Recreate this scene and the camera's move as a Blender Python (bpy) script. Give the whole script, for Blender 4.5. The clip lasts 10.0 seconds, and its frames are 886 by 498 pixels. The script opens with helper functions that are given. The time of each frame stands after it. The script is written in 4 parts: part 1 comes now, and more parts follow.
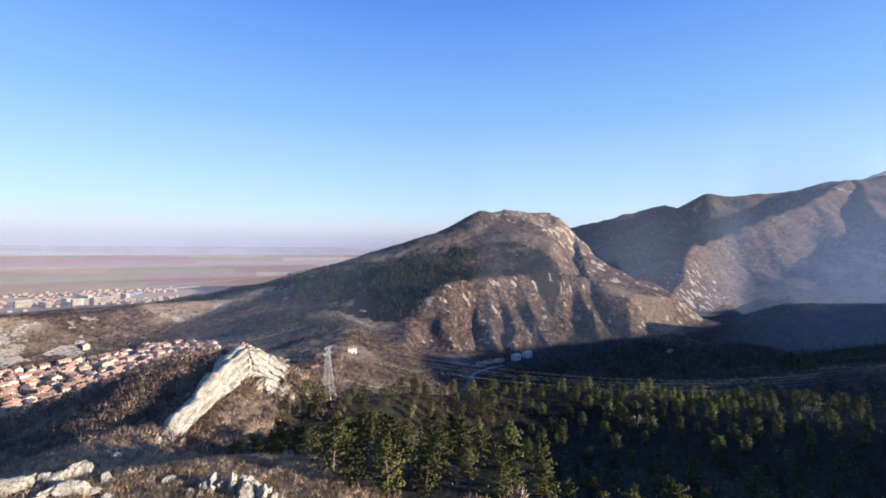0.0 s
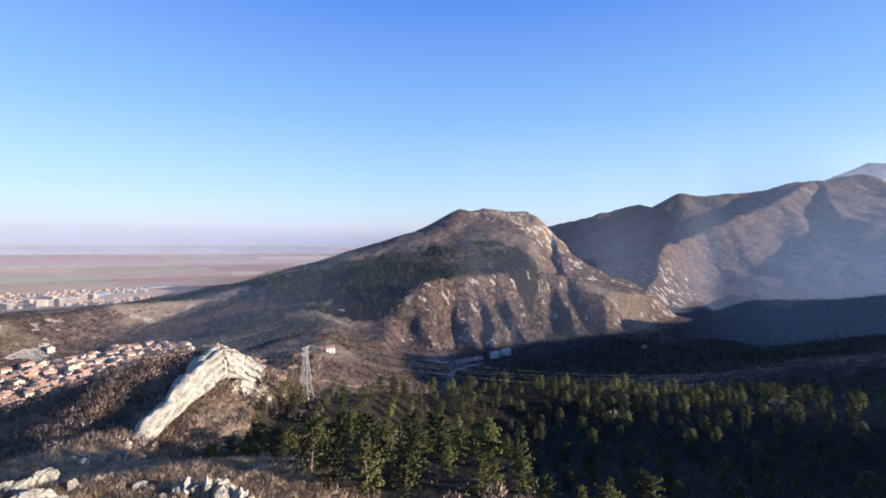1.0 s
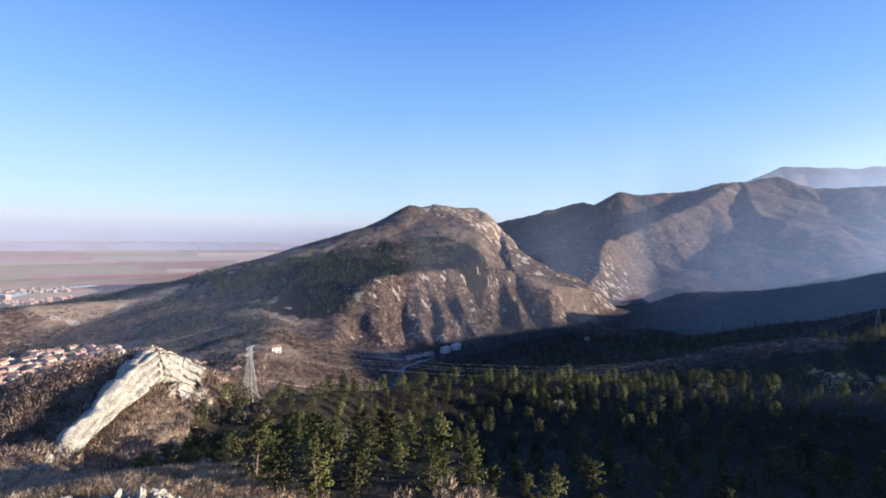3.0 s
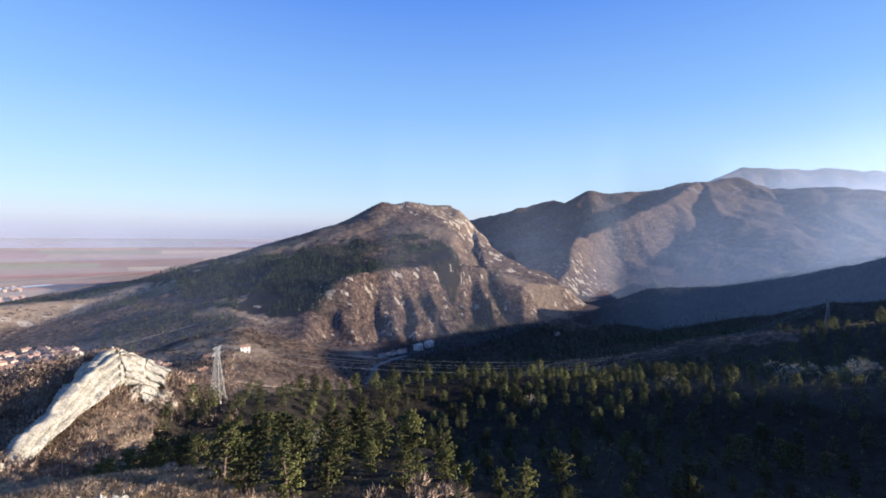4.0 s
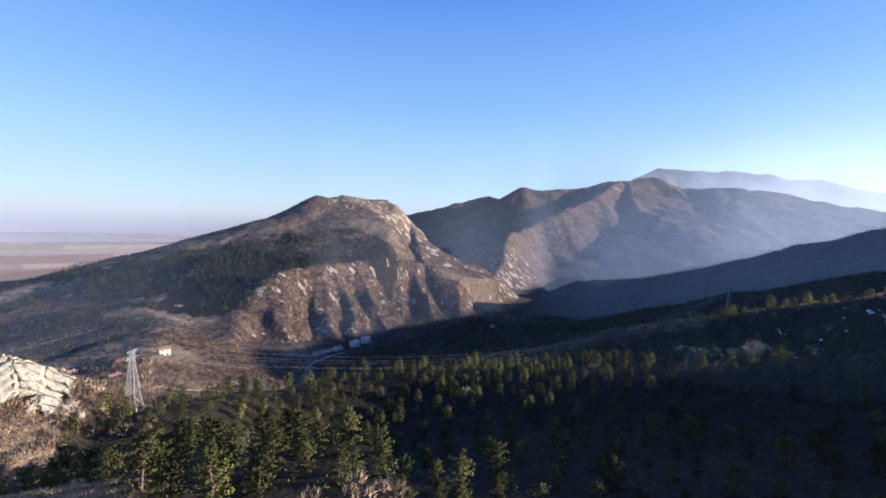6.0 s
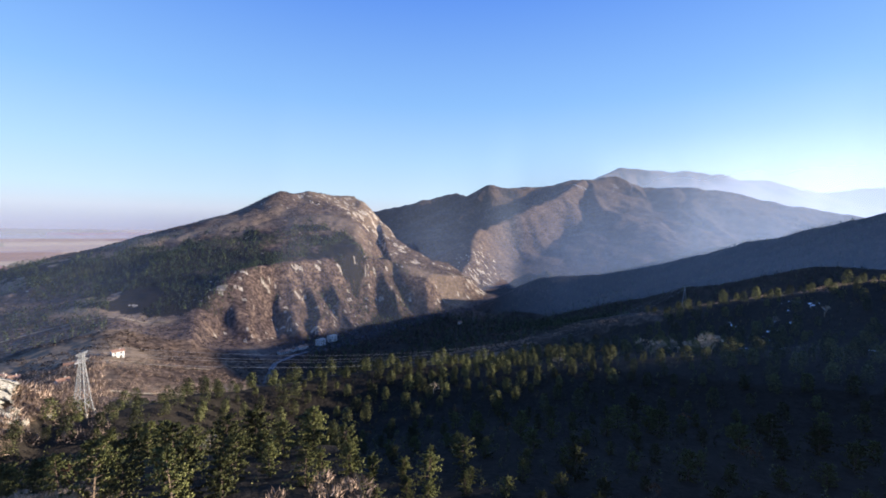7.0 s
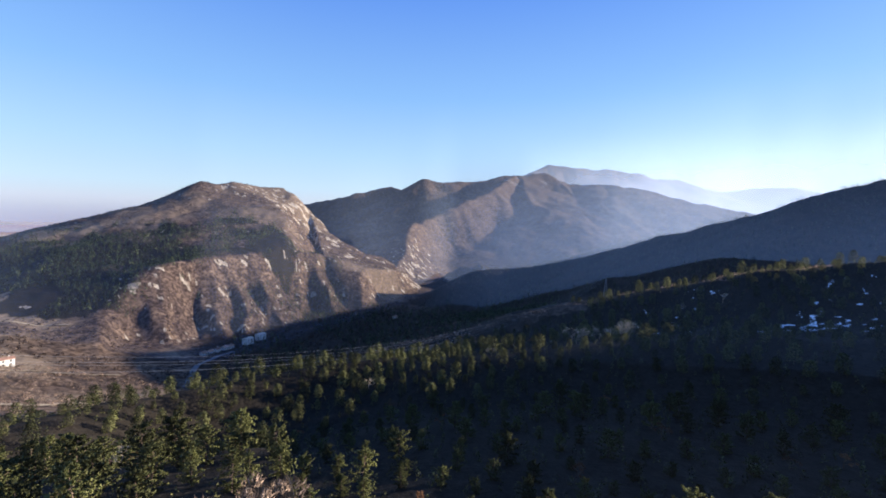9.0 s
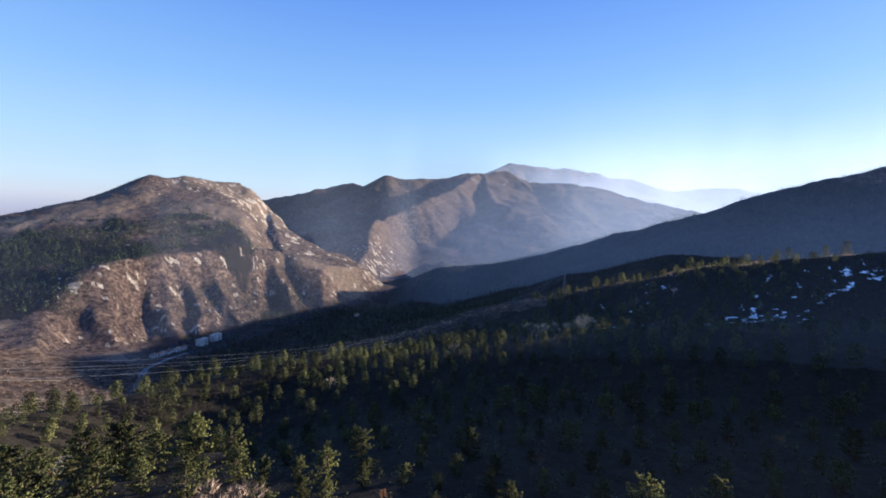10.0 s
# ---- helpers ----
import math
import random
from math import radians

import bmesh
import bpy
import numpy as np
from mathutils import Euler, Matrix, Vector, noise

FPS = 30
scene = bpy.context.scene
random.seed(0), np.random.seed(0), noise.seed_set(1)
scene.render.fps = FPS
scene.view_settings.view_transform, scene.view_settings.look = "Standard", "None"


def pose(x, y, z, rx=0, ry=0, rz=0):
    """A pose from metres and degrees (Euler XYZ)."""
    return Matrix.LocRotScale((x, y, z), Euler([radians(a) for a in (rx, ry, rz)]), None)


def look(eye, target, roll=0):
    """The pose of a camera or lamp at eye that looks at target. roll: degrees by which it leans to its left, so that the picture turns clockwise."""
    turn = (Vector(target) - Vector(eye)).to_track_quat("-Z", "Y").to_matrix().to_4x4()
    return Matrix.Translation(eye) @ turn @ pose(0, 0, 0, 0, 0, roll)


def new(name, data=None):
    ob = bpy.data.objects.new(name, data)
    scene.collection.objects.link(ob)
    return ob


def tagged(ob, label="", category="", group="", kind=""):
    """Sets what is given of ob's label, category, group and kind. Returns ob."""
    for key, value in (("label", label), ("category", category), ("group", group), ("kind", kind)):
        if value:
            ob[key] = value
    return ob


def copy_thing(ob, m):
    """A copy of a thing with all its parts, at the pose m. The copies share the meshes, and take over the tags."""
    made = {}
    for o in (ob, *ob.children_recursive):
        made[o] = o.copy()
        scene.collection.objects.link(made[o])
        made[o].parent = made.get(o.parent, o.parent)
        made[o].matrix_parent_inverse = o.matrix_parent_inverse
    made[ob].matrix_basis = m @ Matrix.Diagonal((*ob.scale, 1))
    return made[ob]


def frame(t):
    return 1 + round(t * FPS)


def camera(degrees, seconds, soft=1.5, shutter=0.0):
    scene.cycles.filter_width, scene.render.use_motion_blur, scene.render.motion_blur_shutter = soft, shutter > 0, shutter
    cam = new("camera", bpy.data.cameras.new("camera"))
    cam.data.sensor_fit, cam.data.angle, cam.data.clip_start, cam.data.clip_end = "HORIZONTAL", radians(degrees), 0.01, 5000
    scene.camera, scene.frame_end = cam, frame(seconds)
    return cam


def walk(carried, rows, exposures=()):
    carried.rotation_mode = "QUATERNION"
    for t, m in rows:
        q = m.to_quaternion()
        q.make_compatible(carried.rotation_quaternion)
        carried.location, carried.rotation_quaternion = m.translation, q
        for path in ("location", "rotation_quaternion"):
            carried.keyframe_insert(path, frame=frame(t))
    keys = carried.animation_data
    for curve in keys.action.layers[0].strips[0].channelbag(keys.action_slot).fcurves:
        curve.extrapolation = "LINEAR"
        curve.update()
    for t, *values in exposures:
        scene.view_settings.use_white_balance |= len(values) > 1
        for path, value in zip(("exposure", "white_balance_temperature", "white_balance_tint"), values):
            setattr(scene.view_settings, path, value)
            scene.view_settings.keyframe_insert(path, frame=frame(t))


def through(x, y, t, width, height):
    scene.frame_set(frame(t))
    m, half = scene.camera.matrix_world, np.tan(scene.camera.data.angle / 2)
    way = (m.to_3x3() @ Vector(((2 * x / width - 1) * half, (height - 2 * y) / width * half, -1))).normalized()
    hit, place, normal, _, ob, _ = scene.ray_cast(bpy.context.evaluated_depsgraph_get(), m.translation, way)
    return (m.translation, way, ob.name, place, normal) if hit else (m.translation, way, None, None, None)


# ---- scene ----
# A pan from a hilltop: the camera turns where it stands. z = 0 is the near plain; the far plain is raised to fit the
# camera's view.
EYE = 170.0
cam = camera(90.14, 10.0, soft=1.75)
# seconds, heading (minus: to the right), pitch, lean
ROWS = [
    (0.0, 0.000, -0.373, -0.463),
    (0.5, -1.095, -0.448, -0.497),
    (1.0, -2.694, -0.543, -0.409),
    (1.5, -4.435, -0.696, -0.461),
    (2.0, -5.536, -0.795, -0.468),
    (2.5, -7.283, -0.891, -0.455),
    (4.0, -12.597, -1.339, -0.516),
    (4.5, -14.500, -1.492, -0.549),
    (5.0, -16.469, -1.607, -0.557),
    (5.5, -18.577, -1.764, -0.615),
    (7.0, -24.931, -2.269, -0.803),
    (7.5, -26.902, -2.454, -0.871),
    (8.0, -29.046, -2.633, -0.939),
    (8.5, -31.123, -2.761, -0.978),
    (9.0, -33.351, -2.928, -1.031),
    (9.5, -35.449, -3.072, -1.166),
    (10.0, -38.172, -3.215, -1.242),
]
walk(cam, [(t, pose(0, 0, EYE, 90 + pitch, lean, turn)) for t, turn, pitch, lean in ROWS])

# ---- light ----
SUN_AZ, SUN_EL = 112.0, 12.6  # degrees clockwise from +y, above the horizon
scene.view_settings.exposure = 1.55

world = bpy.data.worlds.new("world")
scene.world = world
world.use_nodes = True
wn, wl = world.node_tree.nodes, world.node_tree.links
sky = wn.new("ShaderNodeTexSky")
sky.sky_type, sky.sun_disc = "NISHITA", False
sky.sun_elevation, sky.sun_rotation = radians(SUN_EL), radians(SUN_AZ)
sky.altitude, sky.air_density, sky.dust_density, sky.ozone_density = 300, 1.0, 0.6, 3.0
# clear air overhead, a pale band of winter smog along the horizon
way = wn.new("ShaderNodeTexCoord")
split = wn.new("ShaderNodeSeparateXYZ")
wl.new(way.outputs["Generated"], split.inputs[0])
band = wn.new("ShaderNodeValToRGB")
BAND = [(0.0, (0.36, 0.38, 0.55)), (0.012, (0.42, 0.46, 0.66)), (0.04, (0.62, 0.66, 0.84)), (0.075, (0.57, 0.74, 0.93)), (0.15, (0.44, 0.68, 0.95)), (0.27, (0.26, 0.52, 0.96)), (0.48, (0.10, 0.28, 0.90))]
while len(band.color_ramp.elements) < len(BAND):
    band.color_ramp.elements.new(0.5)
for stop, (place, colour) in zip(band.color_ramp.elements, BAND):
    stop.position, stop.color = place, (*colour, 1)
wl.new(split.outputs[2], band.inputs[0])
mixed = wn.new("ShaderNodeMix")
mixed.data_type, mixed.blend_type = "RGBA", "ADD"
mixed.inputs[0].default_value = 0.05
wl.new(band.outputs[0], mixed.inputs[6])
wl.new(sky.outputs[0], mixed.inputs[7])
wl.new(mixed.outputs[2], wn["Background"].inputs[0])
wn["Background"].inputs[1].default_value = 0.305

lamp = bpy.data.lights.new("sun", "SUN")
lamp.energy, lamp.angle, lamp.color = 5.0, radians(0.5), (1.0, 0.9, 0.79)
sun = new("sun", lamp)
a, e = radians(SUN_AZ), radians(SUN_EL)
SUN_DIR = Vector((math.sin(a) * math.cos(e), math.cos(a) * math.cos(e), math.sin(e)))
sun.matrix_world = look(SUN_DIR * 1000, (0, 0, 0))


# ---- terrain arithmetic ----
def at(az, d, z=0.0):
    """Plan place from a bearing (degrees clockwise from +y) and a distance."""
    return (d * math.sin(radians(az)), d * math.cos(radians(az)), z)


def lattice(ix, iy, seed):
    n = (ix * 374761393 + iy * 668265263 + seed * 974711) & 0xFFFFFFFF
    n = ((n ^ (n >> 13)) * 1274126177) & 0xFFFFFFFF
    return ((n ^ (n >> 16)) & 0xFFFF) / 65535.0


def vnoise(x, y, seed=0):
    """Smooth noise from 0 to 1 on unit cells."""
    fx, fy = np.floor(x), np.floor(y)
    ix, iy = fx.astype(np.int64), fy.astype(np.int64)
    u, v = x - fx, y - fy
    u, v = u * u * (3 - 2 * u), v * v * (3 - 2 * v)
    a, b = lattice(ix, iy, seed), lattice(ix + 1, iy, seed)
    c, d = lattice(ix, iy + 1, seed), lattice(ix + 1, iy + 1, seed)
    return (a * (1 - u) + b * u) * (1 - v) + (c * (1 - u) + d * u) * v


def fbm(x, y, size, octaves=4, seed=0):
    x, y = np.asarray(x, float) / size, np.asarray(y, float) / size
    total, amp, norm = 0.0, 1.0, 0.0
    for i in range(octaves):
        total = total + amp * vnoise(x, y, seed + 17 * i)
        norm += amp
        amp *= 0.5
        x, y = 1.6 * x + 1.2 * y + 3.7, 1.6 * y - 1.2 * x + 9.1
    return total / norm


def ramp(x, lo, hi):
    t = np.clip((x - lo) / (hi - lo), 0, 1)
    return t * t * (3 - 2 * t)


def ridge(X, Y, points, left, right, rib=0.0, rib_len=60.0, seed=1, soft=12.0):
    """Height of a hill with a crest along points (bearing, distance, z). left, right: (slope at the crest, slope far down, reach)."""
    P = [at(*p) for p in points]
    best, run = np.full(X.shape, -500.0), 0.0
    for (x0, y0, z0), (x1, y1, z1) in zip(P, P[1:]):
        dx, dy = x1 - x0, y1 - y0
        length = math.hypot(dx, dy)
        t = np.clip(((X - x0) * dx + (Y - y0) * dy) / length ** 2, 0, 1)
        ox, oy = X - x0 - t * dx, Y - y0 - t * dy
        away = np.sqrt(ox * ox + oy * oy)
        d = np.sqrt(away * away + soft * soft) - soft
        side = 0.5 + 0.5 * np.clip((dx * (Y - y0) - dy * (X - x0)) / (length * away + 1e-6), -1, 1)
        k1, k2, reach = (b_ + (a_ - b_) * side for a_, b_ in zip(left, right))
        h = z0 + t * (z1 - z0) - (k2 * d + (k1 - k2) * reach * (1 - np.exp(-d / reach)))
        if rib:
            s = (run + t * length) / rib_len
            w = s + 0.35 * (fbm(X, Y, rib_len * 1.5, 2, seed + 5) - 0.5) * 2
            n = 1 - np.abs(2 * vnoise(w, np.full_like(w, 0.5 + seed) + d / (rib_len * 6), seed) - 1)
            n2 = 1 - np.abs(2 * vnoise(2.7 * w, np.full_like(w, 3.5 + seed) + d / (rib_len * 3), seed + 1) - 1)
            h = h - rib * np.minimum(d / (1.5 * rib_len), 1) * (n + 0.4 * n2)
        best = np.maximum(best, h)
        run += length
    return best


SHOULDER = [(-6, 665, 48), (-2, 700, 66), (0.5, 735, 105), (3.3, 768, 115), (7, 800, 117), (12, 850, 119), (16, 900, 115), (18.3, 930, 107), (21.6, 985, 72), (25, 1035, 44), (27.8, 1085, -4)]


def land(X, Y):
    """Ground heights, and the number of the hill each place belongs to."""
    D = np.hypot(X, Y)
    # beyond 2300 m the plain is lifted to reach the camera's horizon
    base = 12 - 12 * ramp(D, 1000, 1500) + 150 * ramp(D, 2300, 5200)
    mine = ridge(X, Y, [(180, 400, 225), (180, 60, 178), (0, 0, 168.4)], (1.2, 0.3, 45), (1.1, 0.18, 55), 0, soft=3)
    mine = np.maximum(mine, ridge(X, Y, [(-75, 84, 139), (-58, 82, 138), (-45, 80, 137.5), (-32, 78, 136), (-24, 74, 132.5), (-16, 68, 126)], (0.62, 0.5, 60), (0.02, 0.02, 60), 0, soft=3))
    mine = np.maximum(mine, ridge(X, Y, [(-40, 110, 124), (-42, 160, 110), (-36, 205, 97)], (0.3, 0.35, 60), (0.4, 0.35, 60), 3, 30, 27, soft=4))
    mine = np.maximum(mine, ridge(X, Y, [(-18.5, 240, 95), (-21, 246, 107), (-24.8, 253, 116.5), (-31.7, 267, 111), (-36.7, 294, 98), (-45, 340, 73), (-60, 430, 35)],
                                  (0.9, 0.4, 30), (0.85, 0.35, 25), 3, 40, 25, soft=4))
    mine = np.maximum(mine, ridge(X, Y, [(-14, 225, 92), (-4, 245, 89), (6, 255, 86), (14, 262, 85), (22, 270, 86), (30, 285, 84), (38, 310, 84)], (0.75, 0.6, 60), (0.28, 0.2, 60), 3, 30, 29, soft=10))
    # the hollow below the hilltop, behind a bank
    BE = np.degrees(np.arctan2(X, Y))
    lip = np.interp(BE, [-8, 12, 17, 60], [112, 92, 42, 38])
    mine = mine - 21 * ramp(BE, -9, 7) * ramp(-BE, -130, -100) * ramp(D - lip, 0, 34) * ramp(-D, -275, -195)
    spur = ridge(X, Y, [(100, 470, 168), (88, 445, 165), (83, 440, 158), (76, 435, 149), (70, 430, 140), (66, 428, 131), (60, 420, 118), (54, 420, 104), (43, 430, 84), (32, 400, 62), (20, 360, 45)],
                 (0.45, 0.45, 90), (0.3, 0.2, 90), 5, 50, 3)
    # unseen hill right of the view, added to throw shade over the hollow
    spur = np.maximum(spur, ridge(X, Y, [(89, 518, 186), (92, 520, 200), (97, 505, 205), (103, 495, 210), (112, 510, 214), (125, 560, 214)], (0.9, 0.6, 90), (0.9, 0.6, 90), 6, 40, 5))
    shelf = ridge(X, Y, [(-17, 250, 80), (-14.5, 306, 68), (-13, 450, 62), (-12, 600, 60), (-14, 900, 66), (-16, 1300, 80)],
                  (0.16, 0.16, 90), (0.35, 0.3, 90), 4, 70, 4)
    low = ridge(X, Y, [(-70, 880, 60), (-45, 900, 60), (-38, 930, 57), (-31, 1000, 54), (-24, 1050, 52)], (0.1, 0.1, 50), (0.3, 0.3, 50), 8, 60, 6)
    left = ridge(X, Y, [(-31, 1430, 18), (-26, 1480, 40), (-21, 1480, 54), (-16, 1450, 69), (-6.8, 1400, 134), (-2.9, 1380, 169), (1.5, 1350, 234), (4.9, 1310, 271),
                        (6.2, 1305, 271), (7.9, 1320, 281), (10.9, 1360, 268), (13.6, 1400, 277)], (0.5, 0.3, 200), (0.36, 0.27, 260), 13, 75, 7, 5)
    east = np.maximum(BE + 3 * (fbm(X, Y, 130, 3, 46) - 0.5) - 13.6, 0)
    below = np.interp(BE, [p[0] for p in SHOULDER], [p[1] for p in SHOULDER]) - D
    left = left - 26 * east * east / (east + 2.5) - 1.1 * np.maximum(below, 0) * ramp(BE, -5, 0)
    left = np.maximum(left, ridge(X, Y, [(13.6, 1400, 277), (16.2, 1470, 284), (17.6, 1560, 272), (19.2, 1720, 262), (21, 2000, 240)], (0.5, 0.4, 200), (1.1, 0.9, 120), 8, 60, 7, 5))
    # the east flank falls off along a rocky spur, and a lower shoulder with gullied cliffs stands before it
    flank = ridge(X, Y, [(15.4, 1430, 277), (16.6, 1330, 205), (17.2, 1240, 164), (17.6, 1150, 133), (18.0, 1050, 114), (18.3, 930, 106)], (0.25, 0.25, 90), (2.0, 1.3, 120), 9, 46, 9, 3)
    left = np.maximum(left, flank)
    sx, sy = X + 26 * (fbm(X, Y, 90, 3, 45) - 0.5), Y + 26 * (fbm(X, Y, 90, 3, 47) - 0.5)
    brow = ridge(sx, sy, SHOULDER[:7], (0.1, 0.1, 90), (0.8, 0.55, 90), 10, 40, 8, 4) - 9 * np.maximum(BE - 15.5, 0)
    brow = np.maximum(brow, ridge(sx, sy, SHOULDER[6:], (0.8, 0.6, 90), (0.8, 0.55, 90), 10, 40, 8, 4))
    slant = BE - 0.016 * below + 2.2 * (fbm(X, Y, 60, 3, 48) - 0.5)
    gully = np.interp(slant, [-4, -1.8, 0.2, 3.2, 5.2, 6.6, 7.6, 9.4, 10.6, 13.8, 15.6, 17.0, 18.6, 19.6, 21.2, 22.4, 24.2, 26], [0.7, 0.5, 0.0, 1, 0.1, 0.6, 0.1, 0.8, 0.1, 1, 0.8, 0.0, 0.6, 0.1, 0.7, 0.05, 0.7, 0.3])
    fine_ribs = 1 - np.abs(2 * fbm(slant * 14, D * 0.35, 26, 3, 49) - 1)
    left = np.maximum(left, brow - (24 * gully + 12 * fine_ribs) * ramp(below, -4, 55) * ramp(-below, -330, -150))
    # past bearing 86 the crest is unseen, its heights chosen for the shadow it throws
    dark = np.maximum(
        ridge(X, Y, [(31, 880, 22), (34, 900, 48), (38, 930, 74), (44, 950, 88), (49, 950, 105), (53.7, 930, 126), (60, 900, 160), (68, 850, 193), (74, 860, 227), (79, 930, 250), (83, 1000, 275), (86, 1010, 276), (89, 1010, 230), (94, 1000, 205), (101, 900, 205), (112, 860, 212), (125, 850, 214)],
              (0.5, 0.45, 90), (0.42, 0.42, 150), 10, 70, 11),
        ridge(X, Y, [(34, 1330, 20), (38, 1350, 42), (44, 1350, 51), (53.7, 1320, 122), (62, 1280, 168), (68, 1270, 201), (80, 1270, 245), (100, 1300, 300)],
              (0.4, 0.3, 90), (0.4, 0.3, 90), 8, 70, 12))
    dark = np.maximum(dark, ridge(X, Y, [(33.4, 1150, 30), (34.6, 1150, 52), (36, 1150, 66), (37.2, 1145, 64), (38.2, 1150, 73), (39.5, 1160, 66), (43, 1200, 62)], (0.6, 0.5, 60), (0.5, 0.4, 60), 7, 24, 13, 4))
    right = ridge(X, Y, [(10, 3300, 250), (16, 3050, 300), (19.2, 2900, 322), (22.9, 2800, 376), (26.6, 2850, 414), (28.1, 2750, 391), (30.9, 2600, 439), (33.4, 2620, 427), (38.1, 2750, 454), (42.8, 2950, 517), (46, 3100, 540)],
                  (0.4, 0.3, 200), (0.8, 0.5, 260), 46, 190, 14, 50)
    wx, wy = X + 90 * (fbm(X, Y, 320, 3, 61) - 0.5), Y + 90 * (fbm(X, Y, 320, 3, 63) - 0.5)
    spurs = (([(42.4, 2780, 490), (40, 2400, 374), (36, 2150, 283), (32, 1950, 207), (30.2, 1800, 186), (28.8, 1600, 144), (28.4, 1430, 92), (27.6, 1320, 47), (27.8, 1220, 12)], 20, (0.95, 0.46)),
             ([(43.5, 2800, 470), (44.6, 2400, 300), (46.4, 2050, 120), (47.5, 1850, 40)], 14, (0.3, 0.55)),
             ([(47, 3200, 540), (50.5, 2750, 330), (53, 2300, 130), (54, 2050, 40)], 14, (0.5, 0.5)),
             ([(53, 3400, 520), (58, 2900, 290), (62, 2500, 120)], 14, (0.45, 0.45)),
             ([(30.9, 2600, 436), (28.6, 2380, 300), (26.5, 2200, 210)], 14, (0.5, 0.45)))
    for pts, rib, (lk, rk) in spurs:
        right = np.maximum(right, ridge(wx, wy, pts, (lk, lk * 0.9, 150), (rk, rk * 0.9, 150), rib, 80, 15 + rib, 8))
    far = ridge(X, Y, [(44, 3300, 560), (46.7, 3600, 668), (51, 3650, 645), (56.6, 3700, 606), (57.5, 3750, 562), (60.9, 3900, 568), (63.5, 4050, 507), (65, 4150, 487), (71.3, 4200, 514), (73.9, 4200, 457),
                       (80, 4300, 400), (100, 4400, 420)], (0.5, 0.3, 200), (0.35, 0.3, 500), 40, 200, 18, 20)
    # the gorge cuts down through the hills
    gx, gy = X + 60 * (fbm(X, Y, 150, 3, 65) - 0.5), Y + 60 * (fbm(X, Y, 150, 3, 67) - 0.5)
    line = [(2, 520, -12), (12, 630, -14), (20, 750, -16), (29, 960, -18), (31, 1060, -20), (28.0, 1160, -24), (23.2, 1240, -30), (21.0, 1360, -46), (20.8, 1600, -74), (21.2, 2300, -140)]
    left = np.minimum(left, -ridge(gx, gy, line[:5], (1.9, 1.4, 160), (-0.3, -0.3, 120), -20, 46, 21, 22))
    left = np.minimum(left, -ridge(gx, gy, line[4:], (2.6, 1.7, 90), (-0.3, -0.3, 120), -14, 60, 23, 16))
    right = np.minimum(right, -ridge(gx, gy, line, (1.0, 0.8, 120), (1.2, 0.9, 120), -14, 60, 21, 22) + 60 * ramp(D, 1500, 2500))
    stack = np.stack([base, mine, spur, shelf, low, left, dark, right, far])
    top = stack.max(0)
    soft = 5.0
    z = top + soft * np.log(np.exp((stack - top) / soft).sum(0))
    rough = ramp(D, 30, 700)
    crinkle = 1 - np.abs(2 * fbm(X + 0.4 * Y, Y, 210, 5, 35) - 1)
    z = z - 28 * (0.8 - crinkle) * ramp(D, 1350, 1750) * ramp(top, 60, 160) * (1 - ramp(stack[7], 360, 440)) * (stack.argmax(0) == 7)
    z = z + (fbm(X, Y, 90, 5, 31) - 0.5) * (3 + 15 * rough + 14 * ramp(D, 1500, 1900)) * ramp(top, 10, 60) * (stack.argmax(0) > 0) + (fbm(X, Y, 14, 3, 41) - 0.5) * 2.0 * (1 - ramp(D, 1400, 2000) * (stack.argmax(0) == 0))
    calm = ramp(D, 4, 16)
    z = z * calm + (168.3 - 0.6 * np.maximum(D - 1.5, 0)) * (1 - calm)
    return z, stack.argmax(0)


# ---- end of arithmetic ----
# ---- materials ----
def material(name):
    m = bpy.data.materials.new(name)
    m.use_nodes = True
    nt = m.node_tree
    return m, nt, nt.nodes["Principled BSDF"]


def add(nt, kind, **inputs):
    node = nt.nodes.new(kind)
    for key, value in inputs.items():
        node.inputs[key].default_value = value
    return node


def noise_tex(nt, scale, detail=4.0, rough=0.6, vector=None, dist=0.0):
    n = add(nt, "ShaderNodeTexNoise", Scale=scale, Detail=detail, Roughness=rough, Distortion=dist)
    if vector is None:
        vector = nt.nodes.new("ShaderNodeNewGeometry").outputs["Position"]
    nt.links.new(vector, n.inputs["Vector"])
    return n.outputs["Fac"]


def steps(nt, fac, stops):
    """A colour ramp; stops are (place, colour)."""
    n = nt.nodes.new("ShaderNodeValToRGB")
    el = n.color_ramp.elements
    while len(el) < len(stops):
        el.new(0.5)
    for e_, (p, c) in zip(el, stops):
        e_.position, e_.color = p, (*c, 1)
    nt.links.new(fac, n.inputs[0])
    return n.outputs[0]


def blend(nt, fac, a, b, mode="MIX"):
    n = nt.nodes.new("ShaderNodeMix")
    n.data_type, n.blend_type = "RGBA", mode
    for sock, v in ((n.inputs[0], fac), (n.inputs[6], a), (n.inputs[7], b)):
        if hasattr(v, "is_linked"):
            nt.links.new(v, sock)
        elif isinstance(v, tuple):
            sock.default_value = (*v, 1)
        else:
            sock.default_value = v
    return n.outputs[2]


def sums(nt, op, a, b=0.5, clamp=False):
    n = nt.nodes.new("ShaderNodeMath")
    n.operation, n.use_clamp = op, clamp
    for sock, v in zip(n.inputs, (a, b)):
        if hasattr(v, "is_linked"):
            nt.links.new(v, sock)
        else:
            sock.default_value = v
    return n.outputs[0]


